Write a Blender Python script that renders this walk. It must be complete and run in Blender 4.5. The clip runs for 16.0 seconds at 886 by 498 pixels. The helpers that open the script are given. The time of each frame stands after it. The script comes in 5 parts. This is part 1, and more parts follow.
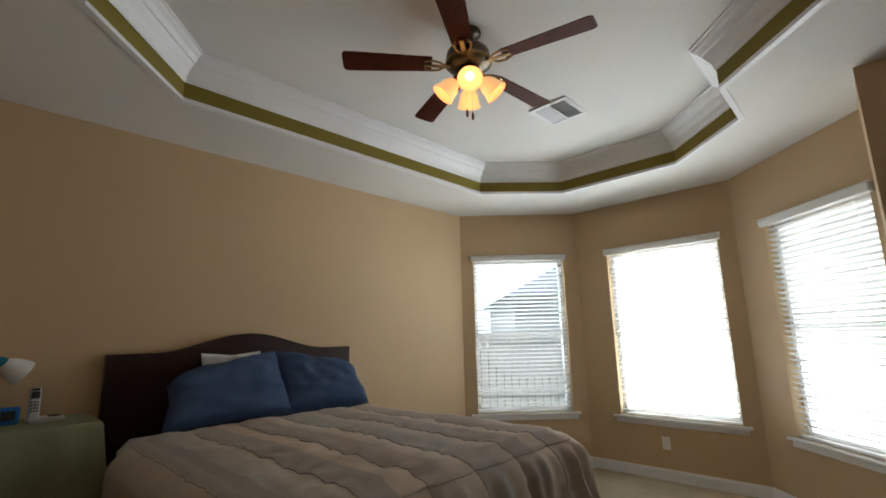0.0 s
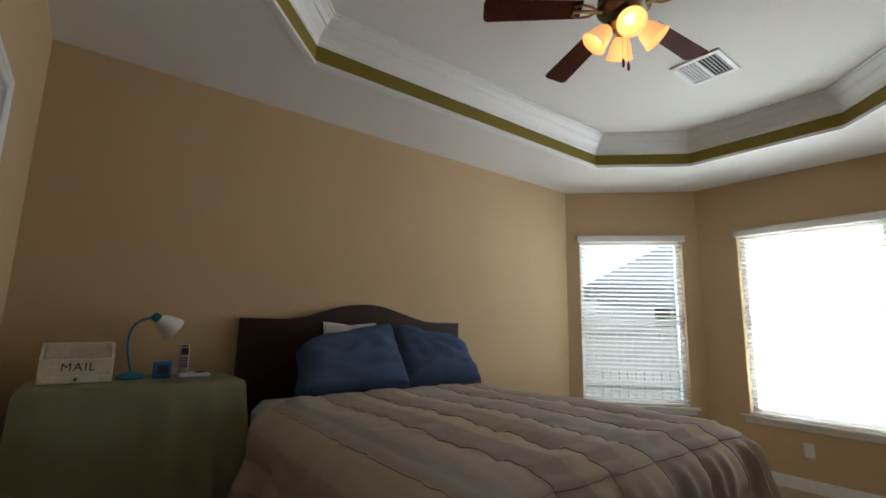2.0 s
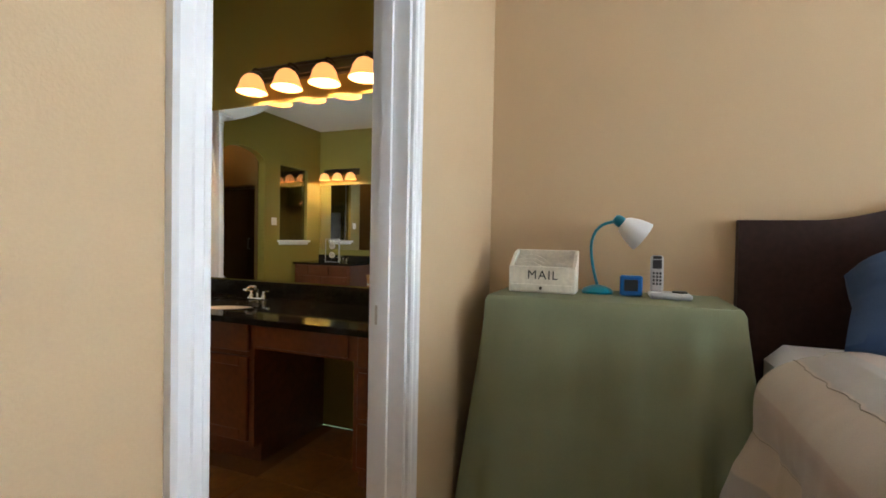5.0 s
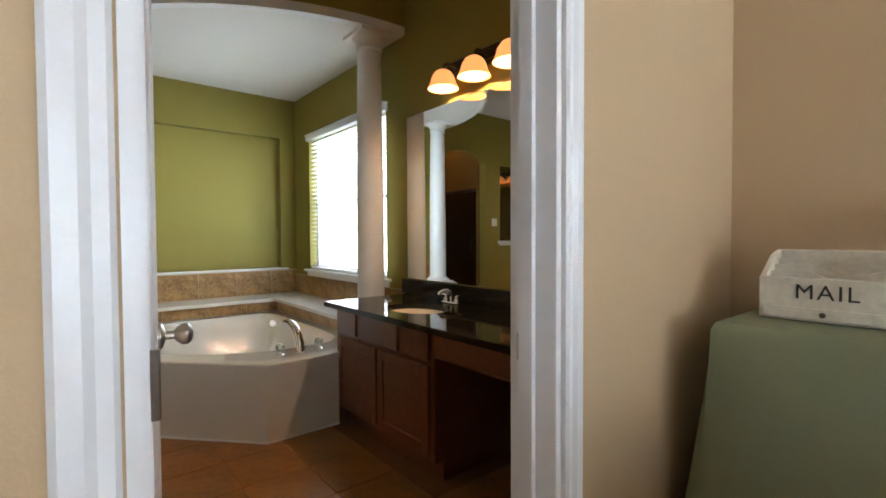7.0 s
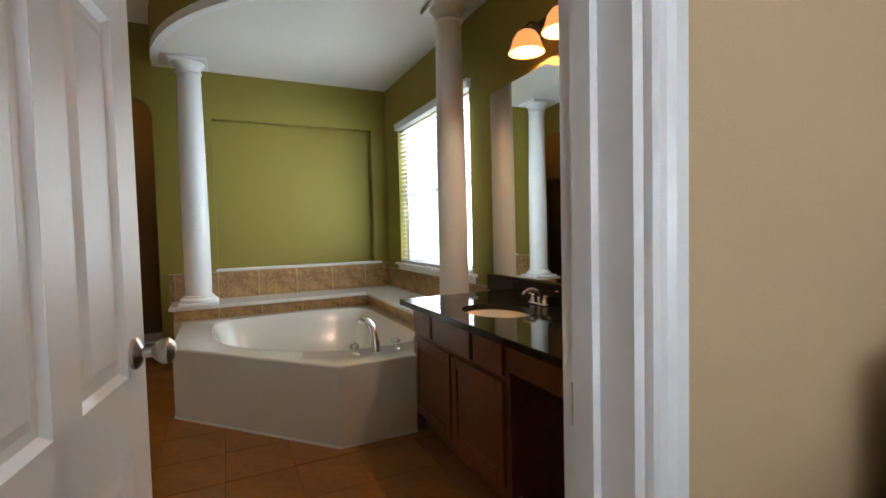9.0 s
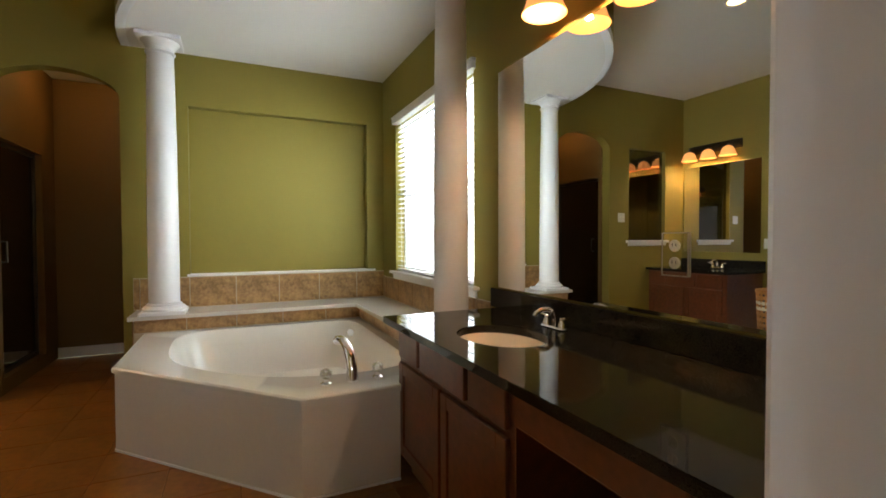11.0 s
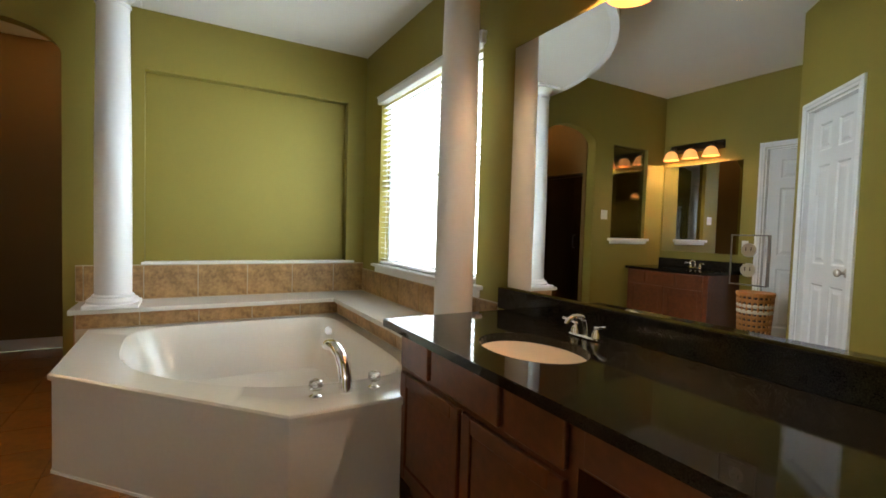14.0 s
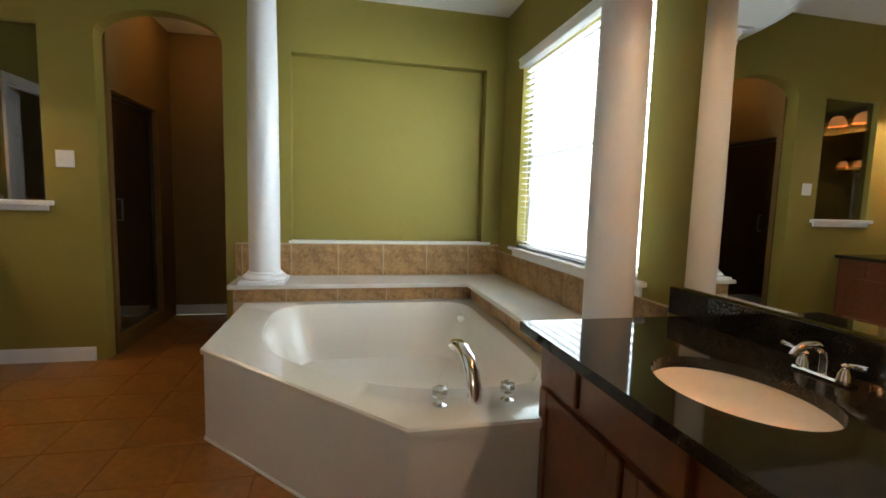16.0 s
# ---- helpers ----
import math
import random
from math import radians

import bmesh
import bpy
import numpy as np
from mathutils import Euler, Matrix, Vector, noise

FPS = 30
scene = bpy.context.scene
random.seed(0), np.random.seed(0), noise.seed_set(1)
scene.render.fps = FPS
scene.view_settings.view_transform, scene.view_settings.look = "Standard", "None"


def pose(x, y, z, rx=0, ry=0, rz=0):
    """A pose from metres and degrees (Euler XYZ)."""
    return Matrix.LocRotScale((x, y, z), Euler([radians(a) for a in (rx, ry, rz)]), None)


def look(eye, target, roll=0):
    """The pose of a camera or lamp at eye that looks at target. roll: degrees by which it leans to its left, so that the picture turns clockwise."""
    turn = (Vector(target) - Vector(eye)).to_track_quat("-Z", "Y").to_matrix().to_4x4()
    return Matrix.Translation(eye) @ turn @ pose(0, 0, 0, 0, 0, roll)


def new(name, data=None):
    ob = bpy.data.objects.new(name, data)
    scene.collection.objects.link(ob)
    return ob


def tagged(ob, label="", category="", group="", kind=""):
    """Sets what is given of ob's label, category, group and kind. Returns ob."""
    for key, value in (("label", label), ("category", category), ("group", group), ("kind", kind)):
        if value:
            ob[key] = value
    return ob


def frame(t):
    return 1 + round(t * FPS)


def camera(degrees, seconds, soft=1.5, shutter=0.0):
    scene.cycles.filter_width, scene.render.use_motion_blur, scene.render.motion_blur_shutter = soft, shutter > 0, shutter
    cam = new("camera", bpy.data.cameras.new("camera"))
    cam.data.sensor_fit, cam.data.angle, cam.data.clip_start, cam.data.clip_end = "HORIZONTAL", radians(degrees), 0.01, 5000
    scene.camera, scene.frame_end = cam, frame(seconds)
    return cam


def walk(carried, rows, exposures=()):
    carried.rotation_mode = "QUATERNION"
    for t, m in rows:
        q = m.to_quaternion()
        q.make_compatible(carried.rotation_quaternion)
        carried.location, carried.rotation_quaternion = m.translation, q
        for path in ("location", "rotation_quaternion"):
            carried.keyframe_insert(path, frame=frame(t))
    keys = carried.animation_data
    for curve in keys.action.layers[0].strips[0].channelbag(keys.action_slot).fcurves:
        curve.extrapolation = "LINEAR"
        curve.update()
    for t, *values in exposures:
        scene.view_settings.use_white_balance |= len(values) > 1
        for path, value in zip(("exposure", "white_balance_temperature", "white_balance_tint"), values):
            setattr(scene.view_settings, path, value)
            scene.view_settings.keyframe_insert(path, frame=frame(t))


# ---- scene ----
cam = camera(88.4, 16.0, soft=1.7)
PATH = [
    (0, (-3.600, -4.827, 1.358), (-2.240, -6.243, 1.739), -1.4),
    (0.5, (-3.617, -4.868, 1.384), (-2.242, -6.253, 1.821), -0.9),
    (1, (-3.557, -4.841, 1.383), (-2.160, -6.202, 1.825), -0.2),
    (1.5, (-3.447, -4.785, 1.358), (-1.993, -6.098, 1.761), 0.6),
    (2, (-3.221, -4.691, 1.290), (-1.653, -5.888, 1.618), 1.3),
    (2.5, (-3.222, -4.798, 1.278), (-1.456, -5.709, 1.498), 1.6),
    (3, (-3.069, -4.920, 1.267), (-1.150, -5.469, 1.392), 2.0),
    (3.5, (-2.895, -4.884, 1.209), (-0.913, -5.132, 1.296), 1.8),
    (4, (-2.689, -4.912, 1.203), (-0.692, -4.808, 1.228), 1.8),
    (4.5, (-2.565, -4.953, 1.207), (-0.613, -4.516, 1.185), 1.5),
    (5, (-2.440, -4.978, 1.205), (-0.577, -4.251, 1.162), 1.1),
    (7.5, (-1.870, -4.932, 1.207), (-0.740, -3.284, 1.129), -0.7),
    (8, (-1.787, -4.917, 1.251), (-0.773, -3.196, 1.147), -1.2),
    (8.5, (-1.681, -4.836, 1.204), (-0.764, -3.061, 1.123), -1.3),
    (9, (-1.613, -4.745, 1.205), (-0.752, -2.942, 1.119), -1.4),
    (11.5, (-1.326, -4.239, 1.173), (-0.484, -2.425, 1.132), 0.1),
    (12, (-1.360, -4.156, 1.200), (-0.429, -2.387, 1.144), 0.6),
    (12.5, (-1.373, -4.087, 1.195), (-0.381, -2.351, 1.133), 0.8),
    (13, (-1.377, -4.041, 1.182), (-0.355, -2.323, 1.115), 1.0),
    (13.5, (-1.388, -4.009, 1.186), (-0.368, -2.290, 1.108), 1.4),
    (14, (-1.426, -3.983, 1.181), (-0.438, -2.246, 1.097), 1.7),
    (14.5, (-1.443, -3.963, 1.180), (-0.542, -2.180, 1.083), 1.8),
    (15, (-1.429, -3.889, 1.188), (-0.648, -2.051, 1.068), 1.9),
    (15.5, (-1.381, -3.792, 1.207), (-0.760, -1.898, 1.046), 1.9),
    (16, (-1.290, -3.652, 1.200), (-0.864, -1.708, 0.999), 1.6),
]
walk(cam, [(t, look(eye, target, roll)) for t, eye, target, roll in PATH],
     exposures=[(0, -0.75, 6600, 11), (1.5, -0.78, 6600, 11), (2.5, -0.72, 6700, 11), (3.0, -0.5, 7000, 12), (3.5, 0.05, 7000, 13), (4.0, 0.6, 6500, 12), (5.0, 1.1, 5950, 10), (7.5, 0.75, 6000, 12), (9.0, 0.62, 6050, 12), (11.5, 0.8, 6600, 13), (13, 0.92, 6450, 11), (16, 0.78, 6100, 10)])

# ---- world, sun, large lights ----
world = bpy.data.worlds.new("sky")
scene.world = world
world.use_nodes = True
wn = world.node_tree
sky = wn.nodes.new("ShaderNodeTexSky")
sky.sky_type, sky.sun_disc = "NISHITA", False
sky.sun_elevation, sky.sun_rotation = radians(48), radians(12)
wn.links.new(sky.outputs[0], wn.nodes["Background"].inputs[0])
wn.nodes["Background"].inputs[1].default_value = 0.15


def lamp(name, kind, m, energy, color, size=None, size_y=None):
    data = bpy.data.lights.new(name, kind)
    data.energy, data.color = energy, color
    if kind == "AREA":
        data.shape, data.size, data.size_y = "RECTANGLE", size, size_y
    elif kind == "SUN":
        data.angle = radians(0.5)
    elif size:
        data.shadow_soft_size = size
    ob = new(name, data)
    ob.matrix_world = m
    return ob


lamp("sun", "SUN", look((0, 0, 10), (-0.62, -2.93, 10 - 3.33)), 5.0, (1, 0.95, 0.88))
DAY = (0.86, 0.94, 1.0)
S = math.sqrt(0.5)
lamp("daylight", "AREA", look((-1.94, -9.95, 1.15), (-1.94, -8, 1.75)), 178, DAY, 1.9, 1.6)
lamp("daylight", "AREA", look((-3.34, -9.46, 1.25), (-3.34 + 3 * S, -9.46 + 3 * S, 1.9)), 48, DAY, 1.4, 1.6)
lamp("daylight", "AREA", look((-0.35, -9.45, 1.7), (-1.2, -8.6, 1.5)), 70, DAY, 1.2, 1.4)
lamp("daylight", "AREA", look((0.26, -0.75, 1.55), (-3, -0.75, 1.3)), 85, DAY, 2.9, 2.0)


# ---- materials ----
def mat(name, color, rough=0.6, metal=0.0, vary=0.12, scale=6.0, grain=60.0, bump=0.1, spec=0.5, coat=0.0, second=None, fine=0.5):
    m = bpy.data.materials.new(name)
    m.use_nodes = True
    n, l = m.node_tree.nodes, m.node_tree.links
    b = n["Principled BSDF"]
    tc = n.new("ShaderNodeTexCoord")
    a, g = n.new("ShaderNodeTexNoise"), n.new("ShaderNodeTexNoise")
    a.inputs["Scale"].default_value, a.inputs["Detail"].default_value = scale, 5
    g.inputs["Scale"].default_value, g.inputs["Detail"].default_value = grain, 3
    l.new(tc.outputs["Object"], a.inputs["Vector"])
    l.new(tc.outputs["Object"], g.inputs["Vector"])
    mixf = n.new("ShaderNodeMix")
    mixf.inputs[0].default_value = 1 - fine
    l.new(g.outputs[0], mixf.inputs[2])
    l.new(a.outputs[0], mixf.inputs[3])
    ramp = n.new("ShaderNodeValToRGB")
    c2 = second or tuple(c * (1 + vary) for c in color)
    ramp.color_ramp.elements[0].position, ramp.color_ramp.elements[1].position = 0.35, 0.65
    ramp.color_ramp.elements[0].color = (*[max(0, c * (1 - vary)) for c in color], 1)
    ramp.color_ramp.elements[1].color = (*[min(1, c) for c in c2], 1)
    l.new(mixf.outputs[0], ramp.inputs[0])
    l.new(ramp.outputs[0], b.inputs["Base Color"])
    b.inputs["Roughness"].default_value, b.inputs["Metallic"].default_value = rough, metal
    b.inputs["Specular IOR Level"].default_value = spec
    b.inputs["Coat Weight"].default_value, b.inputs["Coat Roughness"].default_value = coat, 0.08
    if bump:
        bp = n.new("ShaderNodeBump")
        bp.inputs["Strength"].default_value, bp.inputs["Distance"].default_value = bump, 0.004
        l.new(g.outputs[0], bp.inputs["Height"])
        l.new(bp.outputs[0], b.inputs["Normal"])
    return m


def glow(name, color, strength):
    m = bpy.data.materials.new(name)
    m.use_nodes = True
    b = m.node_tree.nodes["Principled BSDF"]
    b.inputs["Base Color"].default_value = (*color, 1)
    b.inputs["Emission Color"].default_value = (*color, 1)
    b.inputs["Emission Strength"].default_value = strength
    b.inputs["Roughness"].default_value = 0.35
    return m


def clear(name, tint=(1, 1, 1), rough=0.0, mix=0.06):
    m = bpy.data.materials.new(name)
    m.use_nodes = True
    n, l = m.node_tree.nodes, m.node_tree.links
    n.remove(n["Principled BSDF"])
    t, g, mx = n.new("ShaderNodeBsdfTransparent"), n.new("ShaderNodeBsdfGlossy"), n.new("ShaderNodeMixShader")
    t.inputs[0].default_value = (*tint, 1)
    g.inputs["Roughness"].default_value = rough
    mx.inputs[0].default_value = mix
    l.new(t.outputs[0], mx.inputs[1])
    l.new(g.outputs[0], mx.inputs[2])
    l.new(mx.outputs[0], n["Material Output"].inputs[0])
    return m


BEIGE = mat("beige wall paint", (0.535, 0.385, 0.225), 0.75, vary=0.035, scale=1.3, grain=180, bump=0.15, fine=0.4)
OLIVE = mat("olive green wall paint", (0.26, 0.208, 0.034), 0.7, vary=0.04, scale=1.3, grain=180, bump=0.15, fine=0.4)
BAND = mat("dark olive band paint", (0.20, 0.15, 0.012), 0.7, vary=0.05, scale=2, grain=150, bump=0.1)
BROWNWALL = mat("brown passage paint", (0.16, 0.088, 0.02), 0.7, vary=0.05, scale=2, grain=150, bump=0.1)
CEIL = mat("white ceiling paint", (0.74, 0.725, 0.69), 0.85, vary=0.025, scale=1.5, grain=140, bump=0.25)
TRIM = mat("white semi gloss trim", (0.78, 0.78, 0.79), 0.32, vary=0.02, scale=5, grain=40, bump=0.02)
DOORW = mat("white painted door", (0.74, 0.74, 0.75), 0.36, vary=0.02, scale=4, grain=90, bump=0.05)
CARPET = mat("cream carpet", (0.47, 0.39, 0.27), 0.95, vary=0.14, scale=4, grain=420, bump=1.0)
FLOORT = mat("brown glazed floor tile", (0.265, 0.105, 0.018), 0.30, vary=0.3, scale=5, grain=26, bump=0.06, fine=0.4)
GROUTF = mat("floor grout", (0.19, 0.080, 0.020), 0.85, vary=0.1)
TILE = mat("tan travertine tile", (0.35, 0.185, 0.06), 0.38, vary=0.42, scale=9, grain=42, bump=0.15, second=(0.50, 0.295, 0.115), fine=0.45)
GROUT = mat("tan grout", (0.52, 0.43, 0.31), 0.85, vary=0.08)
SOLID = mat("almond solid surface", (0.66, 0.63, 0.57), 0.25, vary=0.03, scale=8, grain=120, bump=0.0)
TUBW = mat("glossy almond acrylic", (0.70, 0.67, 0.61), 0.12, vary=0.02, scale=3, grain=60, bump=0.0, coat=0.4)
SKIRT = mat("off white tub skirt", (0.62, 0.58, 0.52), 0.35, vary=0.03, scale=3, grain=60, bump=0.03)
GRANITE = mat("black granite", (0.008, 0.0075, 0.007), 0.05, vary=0.5, scale=30, grain=260, bump=0.0, spec=0.3, second=(0.028, 0.025, 0.02), fine=0.75)
CHERRY = mat("cherry cabinet wood", (0.14, 0.040, 0.013), 0.3, vary=0.3, scale=3, grain=30, bump=0.05, coat=0.25)
ESPRESSO = mat("espresso bed wood", (0.032, 0.014, 0.011), 0.5, spec=0.2, vary=0.3, scale=3, grain=40, bump=0.05)
BLUE = mat("blue cotton", (0.040, 0.075, 0.160), 0.9, vary=0.12, scale=5, grain=300, bump=0.35)
SHEETW = mat("white cotton", (0.72, 0.72, 0.74), 0.9, vary=0.03, scale=5, grain=300, bump=0.3)
GREENC = mat("sage green cloth", (0.225, 0.245, 0.145), 0.92, vary=0.08, scale=4, grain=350, bump=0.4)
CHROME = mat("polished chrome", (0.85, 0.85, 0.86), 0.07, 1.0, vary=0.02, bump=0.0)
NICKEL = mat("brushed nickel", (0.50, 0.46, 0.41), 0.28, 1.0, vary=0.06, bump=0.02)
BRASS = mat("antique brass", (0.30, 0.20, 0.09), 0.28, 1.0, vary=0.15, bump=0.03)
PEWTER = mat("dark pewter", (0.10, 0.085, 0.06), 0.35, 1.0, vary=0.15, bump=0.03)
BLADE = mat("mahogany fan blade", (0.075, 0.018, 0.009), 0.5, spec=0.05, vary=0.3, scale=5, grain=50, bump=0.04)
BISQUE = mat("bisque sink china", (0.88, 0.82, 0.72), 0.15, vary=0.02, bump=0.0, coat=0.4)
BLIND = mat("white blind slat", (0.82, 0.82, 0.80), 0.45, vary=0.02, bump=0.0)
bn = BLIND.node_tree.nodes
thin, both = bn.new("ShaderNodeBsdfTranslucent"), bn.new("ShaderNodeMixShader")
thin.inputs[0].default_value, both.inputs[0].default_value = (0.92, 0.93, 0.93, 1), 0.35
BLIND.node_tree.links.new(bn["Principled BSDF"].outputs[0], both.inputs[1])
BLIND.node_tree.links.new(thin.outputs[0], both.inputs[2])
BLIND.node_tree.links.new(both.outputs[0], bn["Material Output"].inputs[0])
WHITEP = mat("white plastic", (0.75, 0.74, 0.70), 0.4, vary=0.02, bump=0.0)
BLACKP = mat("black plastic", (0.02, 0.02, 0.022), 0.4, vary=0.1, bump=0.0)
GREYP = mat("silver plastic", (0.42, 0.42, 0.43), 0.35, vary=0.04, bump=0.0)
TEAL = mat("teal plastic", (0.0, 0.16, 0.24), 0.3, vary=0.05, bump=0.0)
CLOCKB = mat("bright blue plastic", (0.01, 0.13, 0.42), 0.3, vary=0.05, bump=0.0)
CREAMW = mat("distressed cream wood", (0.66, 0.61, 0.50), 0.7, vary=0.12, scale=12, grain=60, bump=0.2)
WICKER = mat("woven basket splint", (0.42, 0.18, 0.045), 0.6, vary=0.25, scale=12, grain=80, bump=0.2)
LOUVRE = mat("vent white metal", (0.5, 0.5, 0.5), 0.5, vary=0.05, bump=0.0)
# Near-black that stands in for the shade inside holes and hollows.
DARK = mat("cavity shadow", (0.03, 0.03, 0.03), 0.9, vary=0.1, bump=0.0)
# Bluish haze and outdoor glare are mixed into the next three base colours.
FENCEW = mat("weathered fence wood with haze tint", (0.74, 0.75, 0.77), 0.9, vary=0.2, scale=5, grain=40, bump=0.2)
ROOFM = mat("shingle roof with haze tint", (0.34, 0.43, 0.56), 0.9, vary=0.2, scale=6, grain=50, bump=0.3)
SIDING = mat("siding with haze tint", (0.74, 0.80, 0.88), 0.8, vary=0.06)
GRASS = mat("lawn", (0.07, 0.10, 0.03), 0.95, vary=0.3, scale=3, grain=60, bump=0.6)
SKYGLOW = glow("bright sky", (0.9, 0.96, 1.0), 2.3)
SKYBLUE = glow("hazy bright sky", (0.74, 0.88, 1.0), 2.4)
SHADE = glow("lit frosted glass", (1.0, 0.40, 0.11), 0.65)
FANSHADE = glow("lit cream fan glass", (1.0, 0.54, 0.23), 1.25)
BULB = glow("lit bulb", (1.0, 0.58, 0.22), 7)
MILK = mat("white lamp plastic", (0.74, 0.74, 0.75), 0.3, vary=0.02, bump=0.0)
GLASS = clear("window glass", (0.96, 0.98, 0.98))
SHOWERG = clear("dark shower glass", (0.55, 0.50, 0.43), 0.0, 0.26)
ACRYL = clear("clear acrylic", (0.85, 0.87, 0.88), 0.05, 0.3)
MIRROR = mat("mirror silver", (0.86, 0.88, 0.86), 0.0, 1.0, vary=0.0, bump=0.0)


def stripes():
    m = mat("striped comforter", (0.3, 0.27, 0.22), 0.85, grain=320, bump=0.35)
    n, l = m.node_tree.nodes, m.node_tree.links
    uv, sep = n.new("ShaderNodeUVMap"), n.new("ShaderNodeSeparateXYZ")
    l.new(uv.outputs[0], sep.inputs[0])
    mul, fr = n.new("ShaderNodeMath"), n.new("ShaderNodeMath")
    mul.operation, mul.inputs[1].default_value, mul.inputs[2].default_value = "MULTIPLY_ADD", 1.279, 1.6667
    fr.operation = "FRACT"
    l.new(sep.outputs[1], mul.inputs[0])
    l.new(mul.outputs[0], fr.inputs[0])
    r = n.new("ShaderNodeValToRGB")
    r.color_ramp.interpolation = "LINEAR"
    tones = [(0.0, (0.50, 0.42, 0.33)), (0.155, (0.53, 0.45, 0.36)), (0.165, (0.385, 0.345, 0.305)), (0.325, (0.41, 0.375, 0.34)),
             (0.335, (0.48, 0.42, 0.35)), (0.495, (0.46, 0.41, 0.35)), (0.505, (0.40, 0.395, 0.37)), (0.655, (0.43, 0.42, 0.39)),
             (0.665, (0.53, 0.47, 0.39)), (0.825, (0.50, 0.44, 0.37)), (0.835, (0.44, 0.36, 0.31)), (0.985, (0.41, 0.37, 0.33)), (0.995, (0.48, 0.41, 0.33))]
    r.color_ramp.elements[0].position, r.color_ramp.elements[0].color = tones[0][0], (*tones[0][1], 1)
    r.color_ramp.elements[1].position, r.color_ramp.elements[1].color = tones[-1][0], (*tones[-1][1], 1)
    for p, c in tones[1:-1]:
        r.color_ramp.elements.new(p).color = (*c, 1)
    l.new(fr.outputs[0], r.inputs[0])
    mx = n.new("ShaderNodeMix")
    mx.data_type, mx.blend_type = "RGBA", "MULTIPLY"
    mx.inputs[0].default_value = 0.45
    old = n["Principled BSDF"].inputs["Base Color"].links[0].from_socket
    bright = n.new("ShaderNodeMix")
    bright.data_type, bright.blend_type = "RGBA", "MULTIPLY"
    bright.inputs[0].default_value = 1
    bright.inputs[7].default_value = (3.2, 3.4, 4.2, 1)
    l.new(old, bright.inputs[6])
    l.new(r.outputs[0], mx.inputs[6])
    l.new(bright.outputs[2], mx.inputs[7])
    l.new(mx.outputs[2], n["Principled BSDF"].inputs["Base Color"])
    return m


QUILT = stripes()
SEAM = mat("taupe stitching", (0.30, 0.265, 0.225), 0.9, vary=0.1, bump=0.0)


# ---- mesh helpers ----
def box(bm, lo, hi, bev=0.0, seg=1):
    m = Matrix.Translation([(a + b) / 2 for a, b in zip(lo, hi)]) @ Matrix.Diagonal([abs(b - a) for a, b in zip(lo, hi)] + [1])
    geo = bmesh.ops.create_cube(bm, size=1, matrix=m)["verts"]
    if bev:
        edges = list({e for v in geo for e in v.link_edges})
        bmesh.ops.bevel(bm, geom=edges, offset=bev, segments=seg, affect="EDGES", profile=0.5)
    return bm


def boxes(*items, bev=0.0):
    bm = bmesh.new()
    for lo, hi in items:
        box(bm, lo, hi, bev)
    return bm


def lathe(profile, n=24, center=(0, 0, 0), axis="z", cap=True):
    """Turns a profile of (radius, height) about an axis."""
    bm = bmesh.new()
    rings = []
    for r, h in profile:
        ring = []
        for k in range(n):
            a = 2 * math.pi * k / n
            p = (r * math.cos(a), r * math.sin(a), h)
            if axis == "x":
                p = (h, p[0], p[1])
            elif axis == "y":
                p = (p[0], h, p[1])
            ring.append(bm.verts.new([c + q for c, q in zip(center, p)]))
        rings.append(ring)
    for a, b in zip(rings, rings[1:]):
        for k in range(n):
            bm.faces.new((a[k], a[(k + 1) % n], b[(k + 1) % n], b[k]))
    if cap:
        for ring in (rings[0], rings[-1]):
            bm.faces.new(ring)
    bmesh.ops.recalc_face_normals(bm, faces=bm.faces)
    return bm


def tube(points, r, n=10, bm=None, taper=None):
    bm = bm or bmesh.new()
    pts = [Vector(p) for p in points]
    rings, side = [], None
    for i, p in enumerate(pts):
        d = (pts[min(i + 1, len(pts) - 1)] - pts[max(i - 1, 0)]).normalized()
        if side is None:
            side = d.orthogonal().normalized()
        side = (side - d * side.dot(d)).normalized()
        up = d.cross(side)
        rr = r if taper is None else r + (taper - r) * i / (len(pts) - 1)
        rings.append([bm.verts.new(p + rr * (math.cos(2 * math.pi * k / n) * side + math.sin(2 * math.pi * k / n) * up)) for k in range(n)])
    for a, b in zip(rings, rings[1:]):
        for k in range(n):
            bm.faces.new((a[k], a[(k + 1) % n], b[(k + 1) % n], b[k]))
    bm.faces.new(rings[0])
    bm.faces.new(rings[-1])
    bmesh.ops.recalc_face_normals(bm, faces=bm.faces)
    return bm


def prism(poly, z0, z1, bm=None):
    bm = bm or bmesh.new()
    lo, hi = [bm.verts.new((x, y, z0)) for x, y in poly], [bm.verts.new((x, y, z1)) for x, y in poly]
    bm.faces.new(lo[::-1])
    bm.faces.new(hi)
    for i in range(len(poly)):
        j = (i + 1) % len(poly)
        bm.faces.new((lo[i], lo[j], hi[j], hi[i]))
    bmesh.ops.recalc_face_normals(bm, faces=bm.faces)
    return bm


